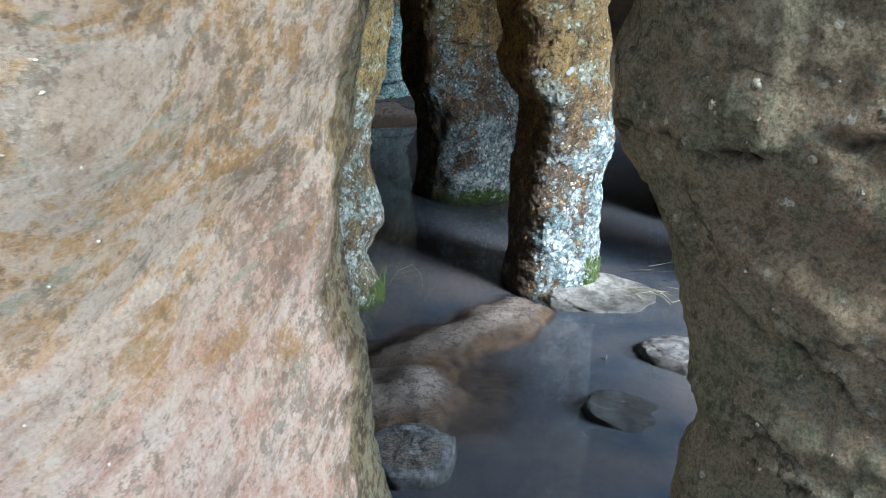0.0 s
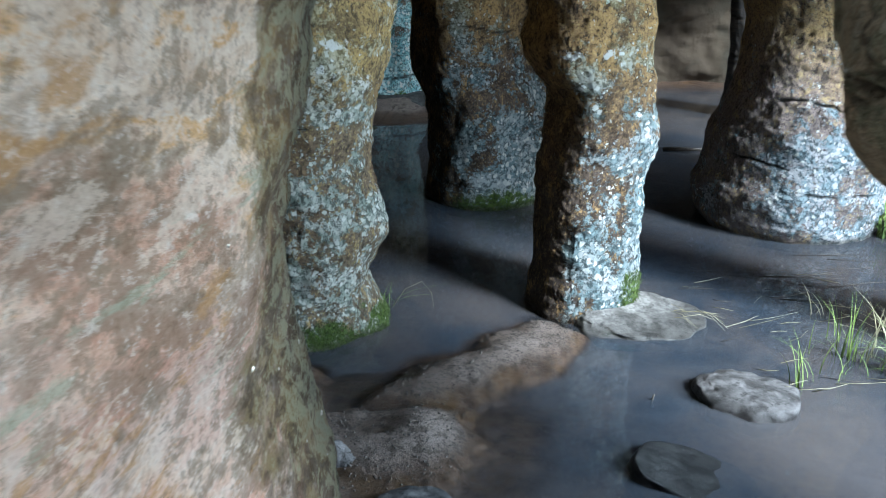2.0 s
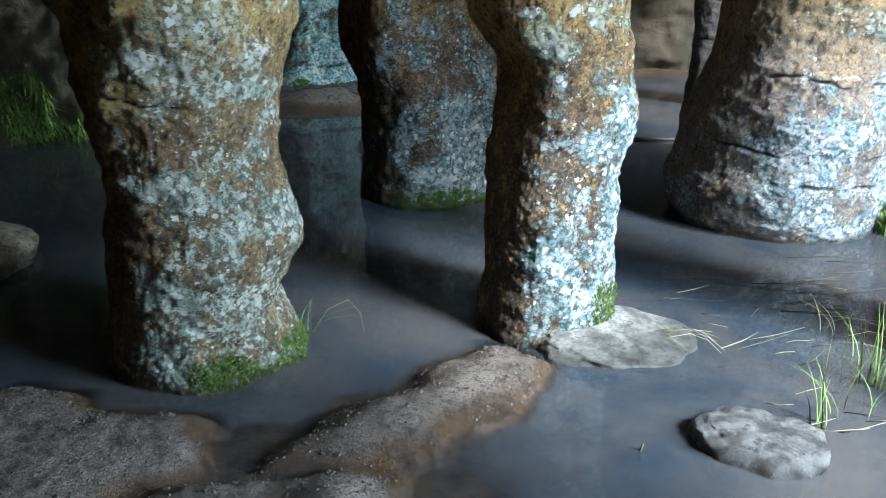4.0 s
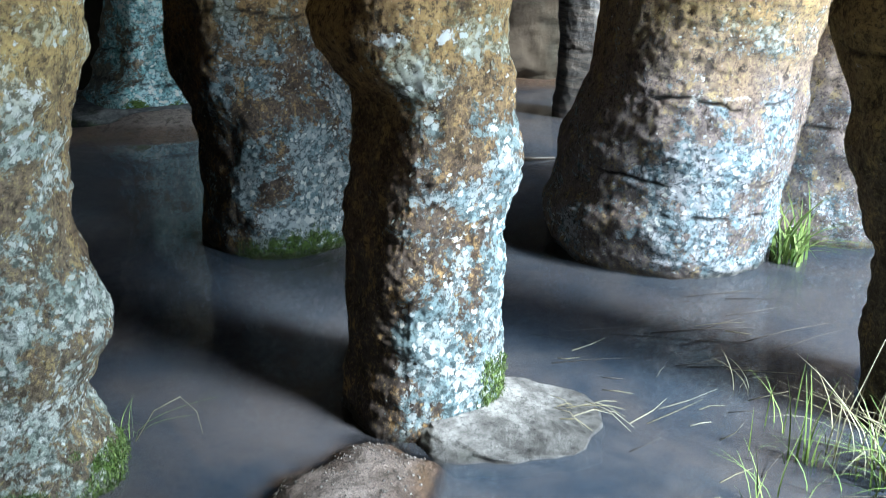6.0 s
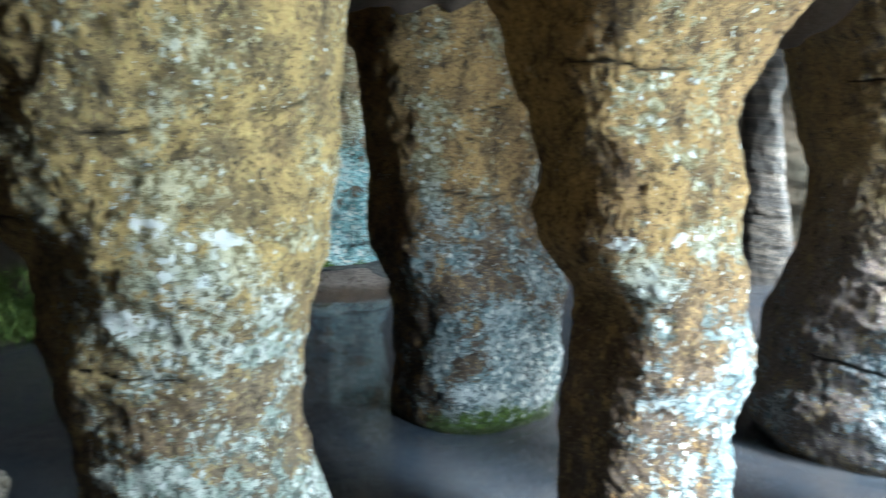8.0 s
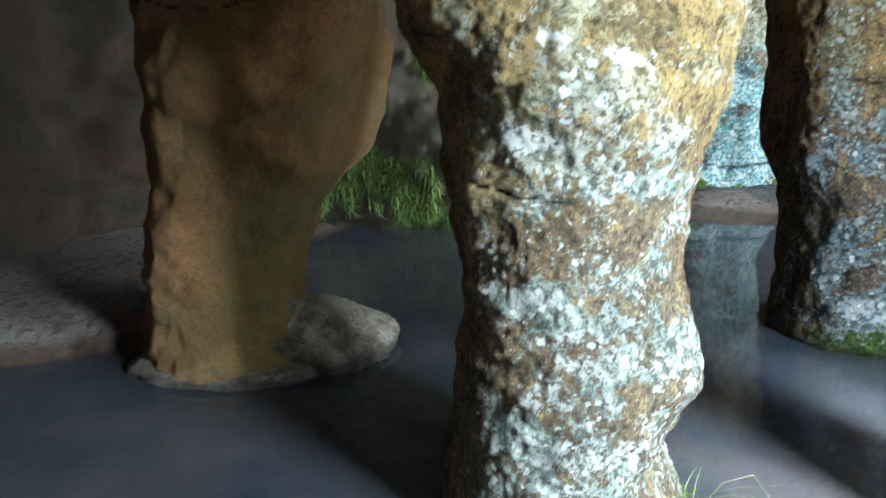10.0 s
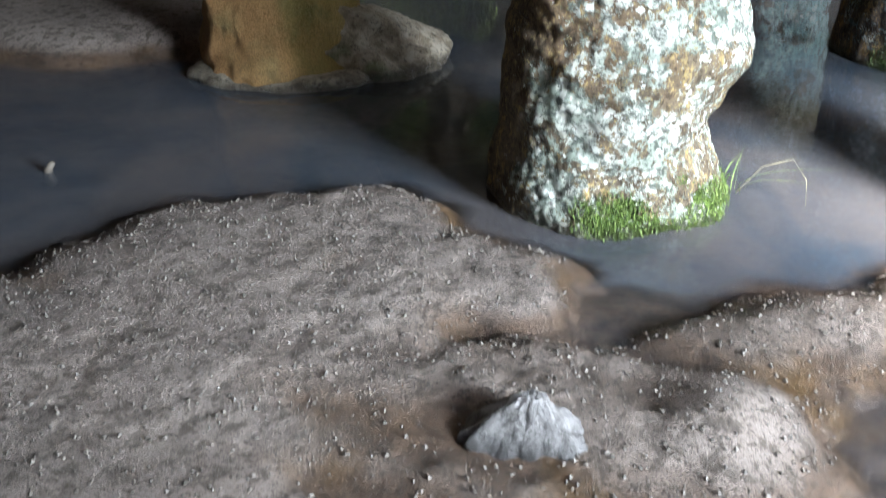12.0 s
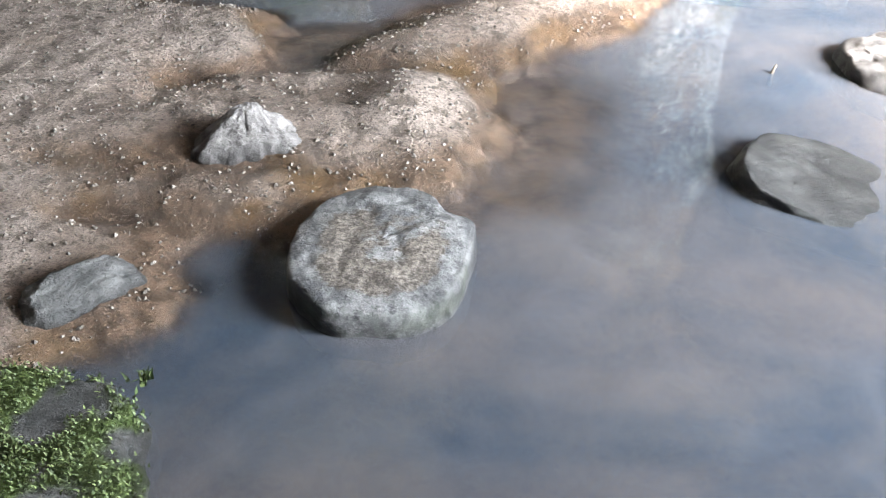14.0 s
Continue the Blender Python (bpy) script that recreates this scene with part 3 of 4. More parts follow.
def bed_height(x, y):
    p = np.stack([x, y, x * 0], -1)
    s = signed_distance(x, y, BANK) + 0.035 * rough(p, 0.18, 3, 5)
    z = np.where(s > 0, 0.055 * (1 - np.exp(-np.maximum(s, 0) / 0.07)), -0.13 * (1 - np.exp(np.minimum(s, 0) / 0.13)))
    # a worn channel of wet sand across the bank and the low ridge behind it
    z = z - 0.010 * np.exp(-((y - 2.98 - 0.10 * x + 0.05 * np.sin(4 * x)) / 0.06) ** 2) * step(-0.02, 0.08, s)
    near = step(3.6, 2.6, np.abs(x + 0.5)) * step(4.5, 3.6, y)
    z = z + (0.003 * rough(p, 0.12, 3, 11) + 0.0036 * rough(p, 0.034, 2, 12) * (0.5 + 0.5 * smooth_noise(p, 0.4, 23))) * near
    z = z - 0.022 * np.exp(-((x + 0.5) / 0.35) ** 2 - ((y - 2.6) / 0.28) ** 2) * step(0.0, 0.05, s)
    # shallow shelf right of the bank
    z = np.maximum(z, -0.024 - 0.10 * step(0.0, 0.45, np.hypot((x + 0.05) / 1.0, (y - 3.0) / 1.2) - 0.25) + 0.006 * rough(p, 0.1, 3, 13))
    # puddles and runnels
    for px, py, rx, ry, h in ((-0.36, 2.50, 0.10, 0.07, 0.07), (-0.40, 2.76, 0.15, 0.05, 0.028), (-0.72, 2.72, 0.14, 0.05, 0.012), (-0.30, 3.14, 0.20, 0.04, 0.05), (-0.62, 2.58, 0.12, 0.03, 0.03)):
        z = z - h * np.exp(-((x - px) / rx) ** 2 - ((y - py) / ry) ** 2)
    z = np.maximum(z, -0.014 - 0.12 * step(0.6, 1.3, np.hypot((x + 0.33) / 0.30, (y - 3.24) / 0.22)) + 0.006 * rough(p, 0.07, 3, 19))
    z = z + 0.035 * np.exp(-((x + 0.11) / 0.09) ** 2 - ((y - 2.97) / 0.09) ** 2)
    # shores: the back of the cave, the foot of the left wall, dry land outside and behind
    back = step(7.9, 8.5, y + 0.25 * rough(p, 0.6, 3, 14)) * step(1.6, 0.6, x)
    left = step(-2.35, -3.1, x + 0.2 * rough(p, 0.5, 3, 15)) * step(3.7, 4.4, y)
    left = np.maximum(left, step(-2.15, -2.45, x) * step(4.1, 4.5, y + 0.12 * rough(p, 0.4, 3, 18)) * step(5.3, 4.9, y))
    rear = step(0.9, 0.2, y + 0.1 * rough(p, 0.4, 3, 16))
    out = step(3.2, 5.5, x + 0.4 * rough(p, 1.2, 3, 17))
    far = step(9.0, 11.0, y)
    z = np.maximum(z, 0.12 * back - 0.05 * (1 - back))
    z = np.maximum(z, -0.13 + 0.22 * left)
    z = np.maximum(z, -0.13 + 0.17 * rear)
    z = np.maximum(z, -0.13 + 0.45 * out)
    return np.maximum(z, -0.13 + 0.4 * far)


def axis(dense, fine, ends):
    a, b = dense
    core = np.arange(a, b, fine)
    lo, hi, gap = [a], [core[-1]], fine
    while lo[-1] > ends[0] or hi[-1] < ends[1]:
        gap *= 1.12
        lo.append(lo[-1] - gap)
        hi.append(hi[-1] + gap)
    return np.r_[lo[:0:-1], core, hi[1:]]


gx, gy = axis((-2.2, 1.3), 0.012, (-700, 700)), axis((1.9, 4.1), 0.012, (-700, 700))
GX, GY = np.meshgrid(gx, gy)
bed = bed_height(GX.ravel(), GY.ravel())
ground = new("ground", mesh_of("ground", np.stack([GX.ravel(), GY.ravel(), bed], -1), grid_faces(len(gx), len(gy), False), SAND))
tagged(ground, "damp brown sand and mud bank on the cave floor", "ground", kind="structure")

wx, wy = axis((-2.2, 1.3), 0.03, (-6, 6)), axis((1.9, 4.1), 0.03, (-1, 11))
WX, WY = np.meshgrid(wx, wy)
deep = np.clip(-bed_height(WX.ravel(), WY.ravel()), -0.1, 1)
water = new("water", mesh_of("water", np.stack([WX.ravel(), WY.ravel(), WX.ravel() * 0], -1), grid_faces(len(wx), len(wy), False), WATER, {"depth": deep}))
tagged(water, "still milky grey-blue water on the cave floor", "water", kind="structure")


# ---- cave walls and roof ----
def wall_mesh(name, path, height, material, seed, nu=160, nv=90, lumps=0.12, base=-0.3, moss=0.0, thick=0.5):
    """A rough wall along a path on the plan; it is a closed shell with thickness."""
    path = np.array(path, float)
    run = np.r_[0, np.cumsum(np.hypot(*np.diff(path, axis=0).T))]
    u = np.linspace(0, run[-1], nu)
    x, y = np.interp(u, run, path[:, 0]), np.interp(u, run, path[:, 1])
    dx, dy = np.gradient(x), np.gradient(y)
    ln = np.hypot(dx, dy)
    nx, ny = dy / ln, -dx / ln
    v = np.linspace(base, height, nv)
    X, Z = np.meshgrid(x, v)
    Y = np.meshgrid(y, v)[0]
    p = np.stack([X, Y, Z], -1).reshape(-1, 3)
    d = lumps * rough(p * [1, 1, 1.5], 0.7, 4, seed) + 0.02 * rough(p * [1, 1, 2], 0.09, 3, seed + 7)
    n = np.stack([np.tile(nx, nv), np.tile(ny, nv), np.zeros(nu * nv)], -1)
    front = p + n * d[:, None]
    rear = p - n * thick
    f = grid_faces(nu, nv, False)
    k = nu * nv
    faces = f.tolist() + (f[:, ::-1] + k).tolist()
    for j in range(nu - 1):
        faces += [(j, j + k, j + 1 + k, j + 1), (k - nu + j, k - nu + j + 1, 2 * k - nu + j + 1, 2 * k - nu + j)]
    for j in range(nv - 1):
        faces += [(j * nu, (j + 1) * nu, (j + 1) * nu + k, j * nu + k), (j * nu + nu - 1, j * nu + nu - 1 + k, (j + 1) * nu + nu - 1 + k, (j + 1) * nu + nu - 1)]
    g = moss * step(-0.3, 0.3, rough(p, 0.35, 3, seed + 9) + 0.2) * step(1.6, 0.3, p[:, 2])
    return mesh_of(name, np.r_[front, rear], faces, material, {"moss": np.r_[g, g], "crack": np.zeros(2 * k)})


tagged(new("wall_west", wall_mesh("wall_west", [(-1.15, 1.5), (-2.2, 1.3), (-3.7, 2.2), (-3.9, 4.2), (-3.8, 5.6), (-3.2, 6.7)], 2.4, ROCK_RED_SHADED, 31)),
       "bare reddish brown sandstone cave wall with its shade put into the colour", "cave wall", kind="structure")
wall_mossy = tagged(new("wall_mossy", wall_mesh("wall_mossy", [(-3.2, 6.55), (-2.6, 6.75), (-2.0, 6.85), (-1.7, 7.3), (-1.75, 8.4)], 2.4, ROCK_SHADED, 37, moss=0.9)),
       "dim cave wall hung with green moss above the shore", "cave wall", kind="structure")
tagged(new("wall_north", wall_mesh("wall_north", [(-2.0, 8.9), (-0.5, 9.3), (1.0, 9.6), (2.6, 9.7), (4.4, 9.6)], 2.4, ROCK_SHADED, 41)),
       "sandstone wall at the back of the cave, coloured dark for its shade", "cave wall", kind="structure")

# added out of view: blocks sun and sky from the entrance side
tagged(new("blocker_south", wall_mesh("blocker_south", [(1.9, 1.84), (1.6, 1.35), (1.0, 0.95)], 2.5, ROCK_SHADED, 43, nu=90, thick=0.3, lumps=0.06)),
       "unseen sandstone wall added to block light beside the way in", "cave wall", kind="structure")


def roof_mesh():
    """Rock overhead; its edge on the open side runs over the outer pillars."""
    nu, nv = 150, 190
    v = np.linspace(0.95, 10.4, nv)
    left = np.interp(v, [0.9, 2.0, 7.0, 10.4], [-1.6, -4.2, -4.2, -3.6])
    edge = np.interp(v, [0.9, 1.6, 2.4, 3.6, 5.2, 8.2, 10.4], [0.9, 1.2, 1.7, 2.4, 3.1, 3.3, 4.6])
    w = np.linspace(0, 1, nu)
    X = left[:, None] + (edge - left)[:, None] * w[None]
    Y = np.repeat(v[:, None], nu, 1)
    p = np.stack([X.ravel(), Y.ravel(), np.zeros(nu * nv)], -1)
    p[:, 0] += 0.12 * rough(p, 0.5, 3, 49) * np.tile(w, nv)
    z = 1.86 + 0.13 * rough(p, 0.8, 4, 51) + 0.02 * rough(p, 0.1, 3, 55)
    z += 0.30 * step(0.72, 1.0, np.tile(w, nv)) * step(5.6, 4.6, p[:, 1])
    # the arch that springs from the pillar beside the shore
    z -= 0.36 * np.exp(-((p[:, 0] + 1.35) / 0.35) ** 2 - ((p[:, 1] - 4.35) / 0.5) ** 2)
    z -= 0.42 * np.exp(-((p[:, 0] - 1.08) / 0.38) ** 2 - ((p[:, 1] - 4.75) / 0.45) ** 2)
    low = np.c_[p[:, :2], z]
    top = np.c_[p[:, :2], 3.0 + 0.3 * rough(p, 1.2, 3, 58)]
    f = grid_faces(nu, nv, False)
    k = nu * nv
    faces = f[:, ::-1].tolist() + (f + k).tolist()
    for j in range(nu - 1):
        faces += [(j, j + 1, j + 1 + k, j + k), (k - nu + j, 2 * k - nu + j, 2 * k - nu + j + 1, k - nu + j + 1)]
    for j in range(nv - 1):
        faces += [(j * nu, j * nu + k, (j + 1) * nu + k, (j + 1) * nu), (j * nu + nu - 1, (j + 1) * nu + nu - 1, (j + 1) * nu + nu - 1 + k, j * nu + nu - 1 + k)]
    return mesh_of("ceiling", np.r_[low, top], faces, ROCK_ROOF, {"moss": np.zeros(2 * k), "crack": np.zeros(2 * k)})


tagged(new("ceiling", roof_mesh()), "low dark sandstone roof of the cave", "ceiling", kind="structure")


# ---- pillars ----
def pillar(label, me, category="rock pillar", group="cave pillars"):
    return tagged(new("rock_pillar", me), label, category, group)


spotted = pillar("leaning sandstone pillar thickly spotted with white and green lichen, standing in shallow water", pillar_mesh(
    "rock_pillar", (-0.6, 3.9), (0.96, 0.26),
    [(-0.25, 0.0, 0.31), (0.0, 0.005, 0.305), (0.09, -0.01, 0.295), (0.18, -0.02, 0.275), (0.29, 0.0, 0.28), (0.41, 0.025, 0.285), (0.51, 0.015, 0.27), (0.65, -0.005, 0.262),
     (0.8, 0.0, 0.283), (0.95, 0.008, 0.315), (1.08, 0.003, 0.338), (1.22, -0.016, 0.367), (1.35, -0.023, 0.394), (1.48, -0.02, 0.42), (1.6, -0.03, 0.444), (1.8, -0.05, 0.55), (2.0, -0.06, 0.75)],
    320, 380, ROCK, lumps=0.02, seed=3, lichen=(0.58, 1.4), face=1.0, bands=[(0.98, 0.05, -120, 0), (1.16, 0.03, -120, 10)],
    moss=(0.75, 0.10, -100, 30), cracks=[(1.38, 0.006, -170, -20), (1.2, 0.004, -190, -120), (0.86, 0.004, -120, -60)],
    swell=lambda p: 0.045 * np.exp(-((p[:, 2] - 0.40) / 0.13) ** 2 - ((p[:, 0] + 0.30) / 0.10) ** 2 - ((p[:, 1] - 3.85) / 0.2) ** 2)))
slim = pillar("slender brown sandstone pillar crusted with white lichen above a pale rock ledge", pillar_mesh(
    "rock_pillar", (0.62, 4.05), (0.961, -0.277),
    [(-0.25, -0.09, 0.25), (0.0, -0.09, 0.24), (0.1, -0.08, 0.235), (0.2, -0.075, 0.222), (0.41, -0.08, 0.212), (0.576, -0.076, 0.216), (0.657, -0.06, 0.22), (0.736, -0.042, 0.228), (0.81, -0.043, 0.22),
     (0.92, -0.052, 0.217), (0.965, -0.08, 0.242), (1.04, -0.118, 0.256), (1.11, -0.126, 0.261), (1.185, -0.112, 0.252), (1.257, -0.117, 0.247), (1.327, -0.142, 0.255),
     (1.4, -0.148, 0.266), (1.47, -0.139, 0.295), (1.54, -0.126, 0.321), (1.6, -0.107, 0.353), (1.75, -0.1, 0.46), (1.95, -0.08, 0.7)],
    300, 360, ROCK_BLUE, lumps=0.016, seed=5, square=0.5, turn=38, lichen=(0.68, 1.15), face=0.95, bands=[(1.08, 0.03, -140, -20), (0.86, 0.02, -100, -20), (0.75, 0.018, -110, -10), (0.55, 0.015, -100, 0)],
    moss=(0.72, 0.24, -62, 15), cracks=[(1.5, 0.006, -140, -60)]))
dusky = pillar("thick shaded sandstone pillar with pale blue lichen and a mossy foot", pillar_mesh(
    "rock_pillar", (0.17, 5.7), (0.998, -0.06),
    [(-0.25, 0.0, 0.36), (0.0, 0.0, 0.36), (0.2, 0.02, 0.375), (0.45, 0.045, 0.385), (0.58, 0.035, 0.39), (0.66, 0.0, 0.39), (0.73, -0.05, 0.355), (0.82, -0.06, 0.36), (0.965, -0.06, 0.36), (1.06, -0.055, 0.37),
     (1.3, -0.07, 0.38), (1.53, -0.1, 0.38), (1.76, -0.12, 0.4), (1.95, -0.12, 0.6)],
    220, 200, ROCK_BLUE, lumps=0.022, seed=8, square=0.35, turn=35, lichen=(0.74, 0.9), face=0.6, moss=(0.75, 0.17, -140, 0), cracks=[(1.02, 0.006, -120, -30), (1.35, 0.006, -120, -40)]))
broad = pillar("broad pinkish sandstone pillar with cracked layers and bluish lichen at the waterline", pillar_mesh(
    "rock_pillar", (1.8, 5.3), (0.887, -0.463),
    [(-0.25, 0.03, 0.45), (0.0, 0.03, 0.46), (0.08, 0.014, 0.495), (0.2, 0.02, 0.508), (0.3, 0.04, 0.485), (0.4, 0.06, 0.483), (0.5, 0.065, 0.492), (0.6, 0.09, 0.478), (0.84, 0.14, 0.434), (1.08, 0.17, 0.462), (1.3, 0.17, 0.527),
     (1.53, 0.18, 0.58), (1.75, 0.2, 0.68), (1.95, 0.2, 0.9)],
    320, 330, ROCK_PINK, lumps=0.015, seed=12, lichen=(0.70, 0.65), face=0.5, bands=[(0.72, 0.05, -130, -70)],
    cracks=[(1.42, 0.007, -160, -60), (0.72, 0.006, -140, -60), (0.38, 0.008, -160, -40), (0.27, 0.006, -120, -50)]))
buttress = pillar("grey weathered rock buttress leaning against the broad pillar beside a grass tuft", pillar_mesh(
    "rock_pillar", (2.72, 5.45), (0.82, -0.57),
    [(-0.25, 0.0, 0.44), (0.05, 0.0, 0.43), (0.3, 0.0, 0.40), (0.56, -0.02, 0.36), (0.8, -0.04, 0.34), (1.2, 0.0, 0.34), (1.6, 0.0, 0.42), (2.0, 0.0, 0.7)],
    150, 150, ROCK_PINK, lumps=0.04, seed=15, lichen=(0.4, 0.6), cracks=[(0.9, 0.006, -200, -20), (0.5, 0.006, -200, -20)]))
outer = pillar("dark brown sandstone pillar at the open side with dry grass at its foot", pillar_mesh(
    "rock_pillar", (1.95, 3.75), (0.76, -0.65),
    [(-0.25, 0.06, 0.2), (0.0, 0.05, 0.2), (0.12, 0.026, 0.2), (0.3, 0.022, 0.2), (0.48, 0.02, 0.2), (0.64, -0.03, 0.21), (0.8, -0.09, 0.22), (0.95, -0.09, 0.23), (1.02, -0.13, 0.23), (1.1, -0.15, 0.24), (1.4, -0.12, 0.25), (2.2, -0.1, 0.34)],
    200, 180, ROCK, lumps=0.02, seed=18, lichen=(0.35, 0.7), face=0.9, bands=[(0.97, 0.02, -200, -90)], cracks=[(1.0, 0.006, -200, -90)]))
distant = pillar("far sandstone pillar with turquoise lichen rising from a mossy shore", pillar_mesh(
    "rock_pillar", (-0.75, 8.75), (1.0, 0.0),
    [(-0.2, 0.0, 0.62), (0.0, 0.0, 0.58), (0.12, 0.02, 0.5), (0.25, 0.05, 0.42), (0.45, 0.08, 0.36), (0.8, 0.1, 0.34), (1.2, 0.08, 0.36), (1.6, 0.08, 0.42), (2.0, 0.08, 0.6)],
    150, 140, ROCK_TURQUOISE, lumps=0.05, seed=21, lichen=(1.0, 1.2), face=0.6, moss=(0.8, 0.28, -180, 180), cracks=[(0.48, 0.012, -180, 0), (0.28, 0.01, -180, 0)]))
rear = pillar("far blocky sandstone pillar with layered cracks at the back of the cave", pillar_mesh(
    "rock_pillar", (2.42, 8.15), (0.97, -0.23),
    [(-0.2, 0.04, 0.20), (0.0, 0.05, 0.19), (0.3, 0.05, 0.18), (0.5, 0.045, 0.165), (0.9, 0.0, 0.14), (1.3, -0.02, 0.13), (1.6, 0.0, 0.2), (1.95, 0.0, 0.5)],
    110, 120, ROCK_GREY, lumps=0.012, seed=24, square=0.4, lichen=(0.2, 0.5), cracks=[(0.5, 0.012, -180, 0), (0.8, 0.01, -180, 0), (0.3, 0.01, -180, 0)]))
arching = pillar("smooth orange-brown sandstone pillar spreading upwards into an arch", pillar_mesh(
    "rock_pillar", (-1.99, 4.57), (0.83, 0.557),
    [(-0.25, -0.03, 0.36), (0.03, -0.03, 0.35), (0.1, -0.08, 0.31), (0.27, -0.098, 0.289), (0.38, -0.095, 0.302), (0.49, -0.066, 0.31), (0.59, -0.028, 0.318), (0.69, 0.03, 0.345), (0.79, 0.075, 0.38), (0.89, 0.085, 0.40),
     (1.09, 0.1, 0.44), (1.3, 0.1, 0.45), (1.5, 0.1, 0.46), (1.7, 0.12, 0.58), (1.95, 0.12, 0.8)],
    220, 190, ROCK_BROWN, lumps=0.03, seed=27, fine=0.6, lichen=(0.0, 0.3), cracks=[(1.3, 0.006, -150, -30)], moss=(0.35, 0.9, -60, 20)))

entry_left = tagged(new("rock_face", pillar_mesh(
    "rock_face", (-0.765, 1.17), (0.96, -0.28),
    [(-0.2, 0.06, 0.56), (0.3, 0.07, 0.56), (0.6, 0.075, 0.55), (0.8, 0.05, 0.55), (1.0, 0.02, 0.55), (1.15, 0.0, 0.55), (1.3, 0.0, 0.55), (1.45, 0.03, 0.55), (1.55, 0.055, 0.55), (1.8, 0.08, 0.56), (2.6, 0.1, 0.6)],
    500, 340, STREAKED, deep=0.90, lumps=0.016, seed=30, square=1.7, fine=0.3, rim=(0.16, 0.24))),
    "big sandstone face streaked pink, cream and ochre at the way in", "rock face", "entrance rocks")
entry_right = tagged(new("rock_face", pillar_mesh(
    "rock_face", (0.64, 0.93), (0.83, -0.56),
    [(-0.2, 0.14, 0.45), (0.5, 0.12, 0.45), (0.93, 0.125, 0.45), (1.06, 0.147, 0.45), (1.14, 0.137, 0.45), (1.22, 0.105, 0.45), (1.29, 0.07, 0.45), (1.4, 0.015, 0.45), (1.47, 0.0, 0.45), (1.6, 0.0, 0.45), (1.8, 0.0, 0.46), (2.4, 0.05, 0.5)],
    360, 300, ROCK_DARK, deep=0.45, lumps=0.012, seed=33, square=0.6, lichen=(0, 1), fine=0.8,
    slants=[(-0.46, 1.385, -0.12, 1.20, 0.007), (-0.42, 1.16, -0.05, 1.02, 0.006), (-0.42, 1.43, -0.22, 1.455, 0.005), (-0.15, 1.47, 0.1, 1.44, 0.006), (-0.3, 0.98, 0.0, 0.9, 0.005)])), "dark olive-brown sandstone rock dotted with pale lichen at the way in", "rock face", "entrance rocks")

# ---- stones ----
def stone(label, me, name="stone", group=""):
    return tagged(new(name, me), label, "stone", group)


def notched(a):
    return 1.0 - 0.12 * np.exp(-((a - 0.75) / 0.3) ** 2) + 0.06 * np.exp(-((a - 0.35) / 0.2) ** 2)


stone("large flat grey stepping stone with notched rim and sand on top", boulder_mesh(
    "stepping_stone", (-0.097, 2.512, -0.03), (0.150, 0.175, 0.16), STONE, 0, 3, 160, 90, 0.45, 0.05, sand=0.9, moss=0.5, outline=notched), "stepping_stone", "stepping stones")
stone("flat dark stone lying half sunk in the water", boulder_mesh(
    "stepping_stone", (0.70, 2.80, -0.045), (0.20, 0.14, 0.10), STONE_DARK, -22, 5, 110, 64, 0.5, 0.08, tilt=(0, 9), sand=0.3), "stepping_stone", "stepping stones")
stone("rough pale flat stone in the water near the grass", boulder_mesh(
    "stepping_stone", (1.0, 3.25, -0.045), (0.17, 0.14, 0.16), STONE_PINK, -35, 7, 130, 74, 0.5, 0.12, sand=0.3), "stepping_stone", "stepping stones")
stone("jagged whitish rock sitting on the wet sand", boulder_mesh(
    "stone", (-0.39, 2.825, 0.03), (0.088, 0.058, 0.075), STONE_PINK, 14, 9, 130, 80, 0.95, 0.30, peak=0.7))
stone("wedge-shaped blue-grey rock at the edge of the water", boulder_mesh(
    "stone", (-0.55, 2.375, 0.015), (0.092, 0.055, 0.062), STONE_DARK, 42, 11, 120, 70, 0.7, 0.20, tilt=(18, 0), peak=0.35))
mossy = stone("low rock overgrown with green moss beside the water", boulder_mesh(
    "mossy_rock", (-0.50, 2.06, -0.02), (0.16, 0.155, 0.10), STONE_DARK, 20, 14, 130, 74, 0.6, 0.20, cover=1.0), "mossy_rock")

# ---- ledges and feet of the pillars ----
part("ledge", boulder_mesh("ledge", (0.74, 3.89, -0.005), (0.275, 0.205, 0.085), STONE_PALE, -8, 17, 180, 90, 0.5, 0.10, tilt=(7, 6), sand=0.15, moss=0.4), slim, "pale flat rock ledge at the waterline")
part("foot", boulder_mesh("foot", (-1.80, 4.66, -0.02), (0.34, 0.22, 0.25), STONE_TAN, 34, 19, 180, 100, 0.9, 0.26, tilt=(0, 24), moss=0.75), arching, "pale sloping rock foot with moss")
part("foot", boulder_mesh("foot", (-1.98, 4.42, 0.0), (0.36, 0.24, 0.07), STONE_TAN, 10, 21, 110, 60, 0.7, 0.14), arching, "low brown rock lip at the water")
part("foot", boulder_mesh("foot", (-0.75, 8.45, 0.0), (0.75, 0.35, 0.18), STONE_DARK, 0, 22, 90, 50, 0.7, 0.18, moss=0.8), distant, "mossy rock shelf on the shore")

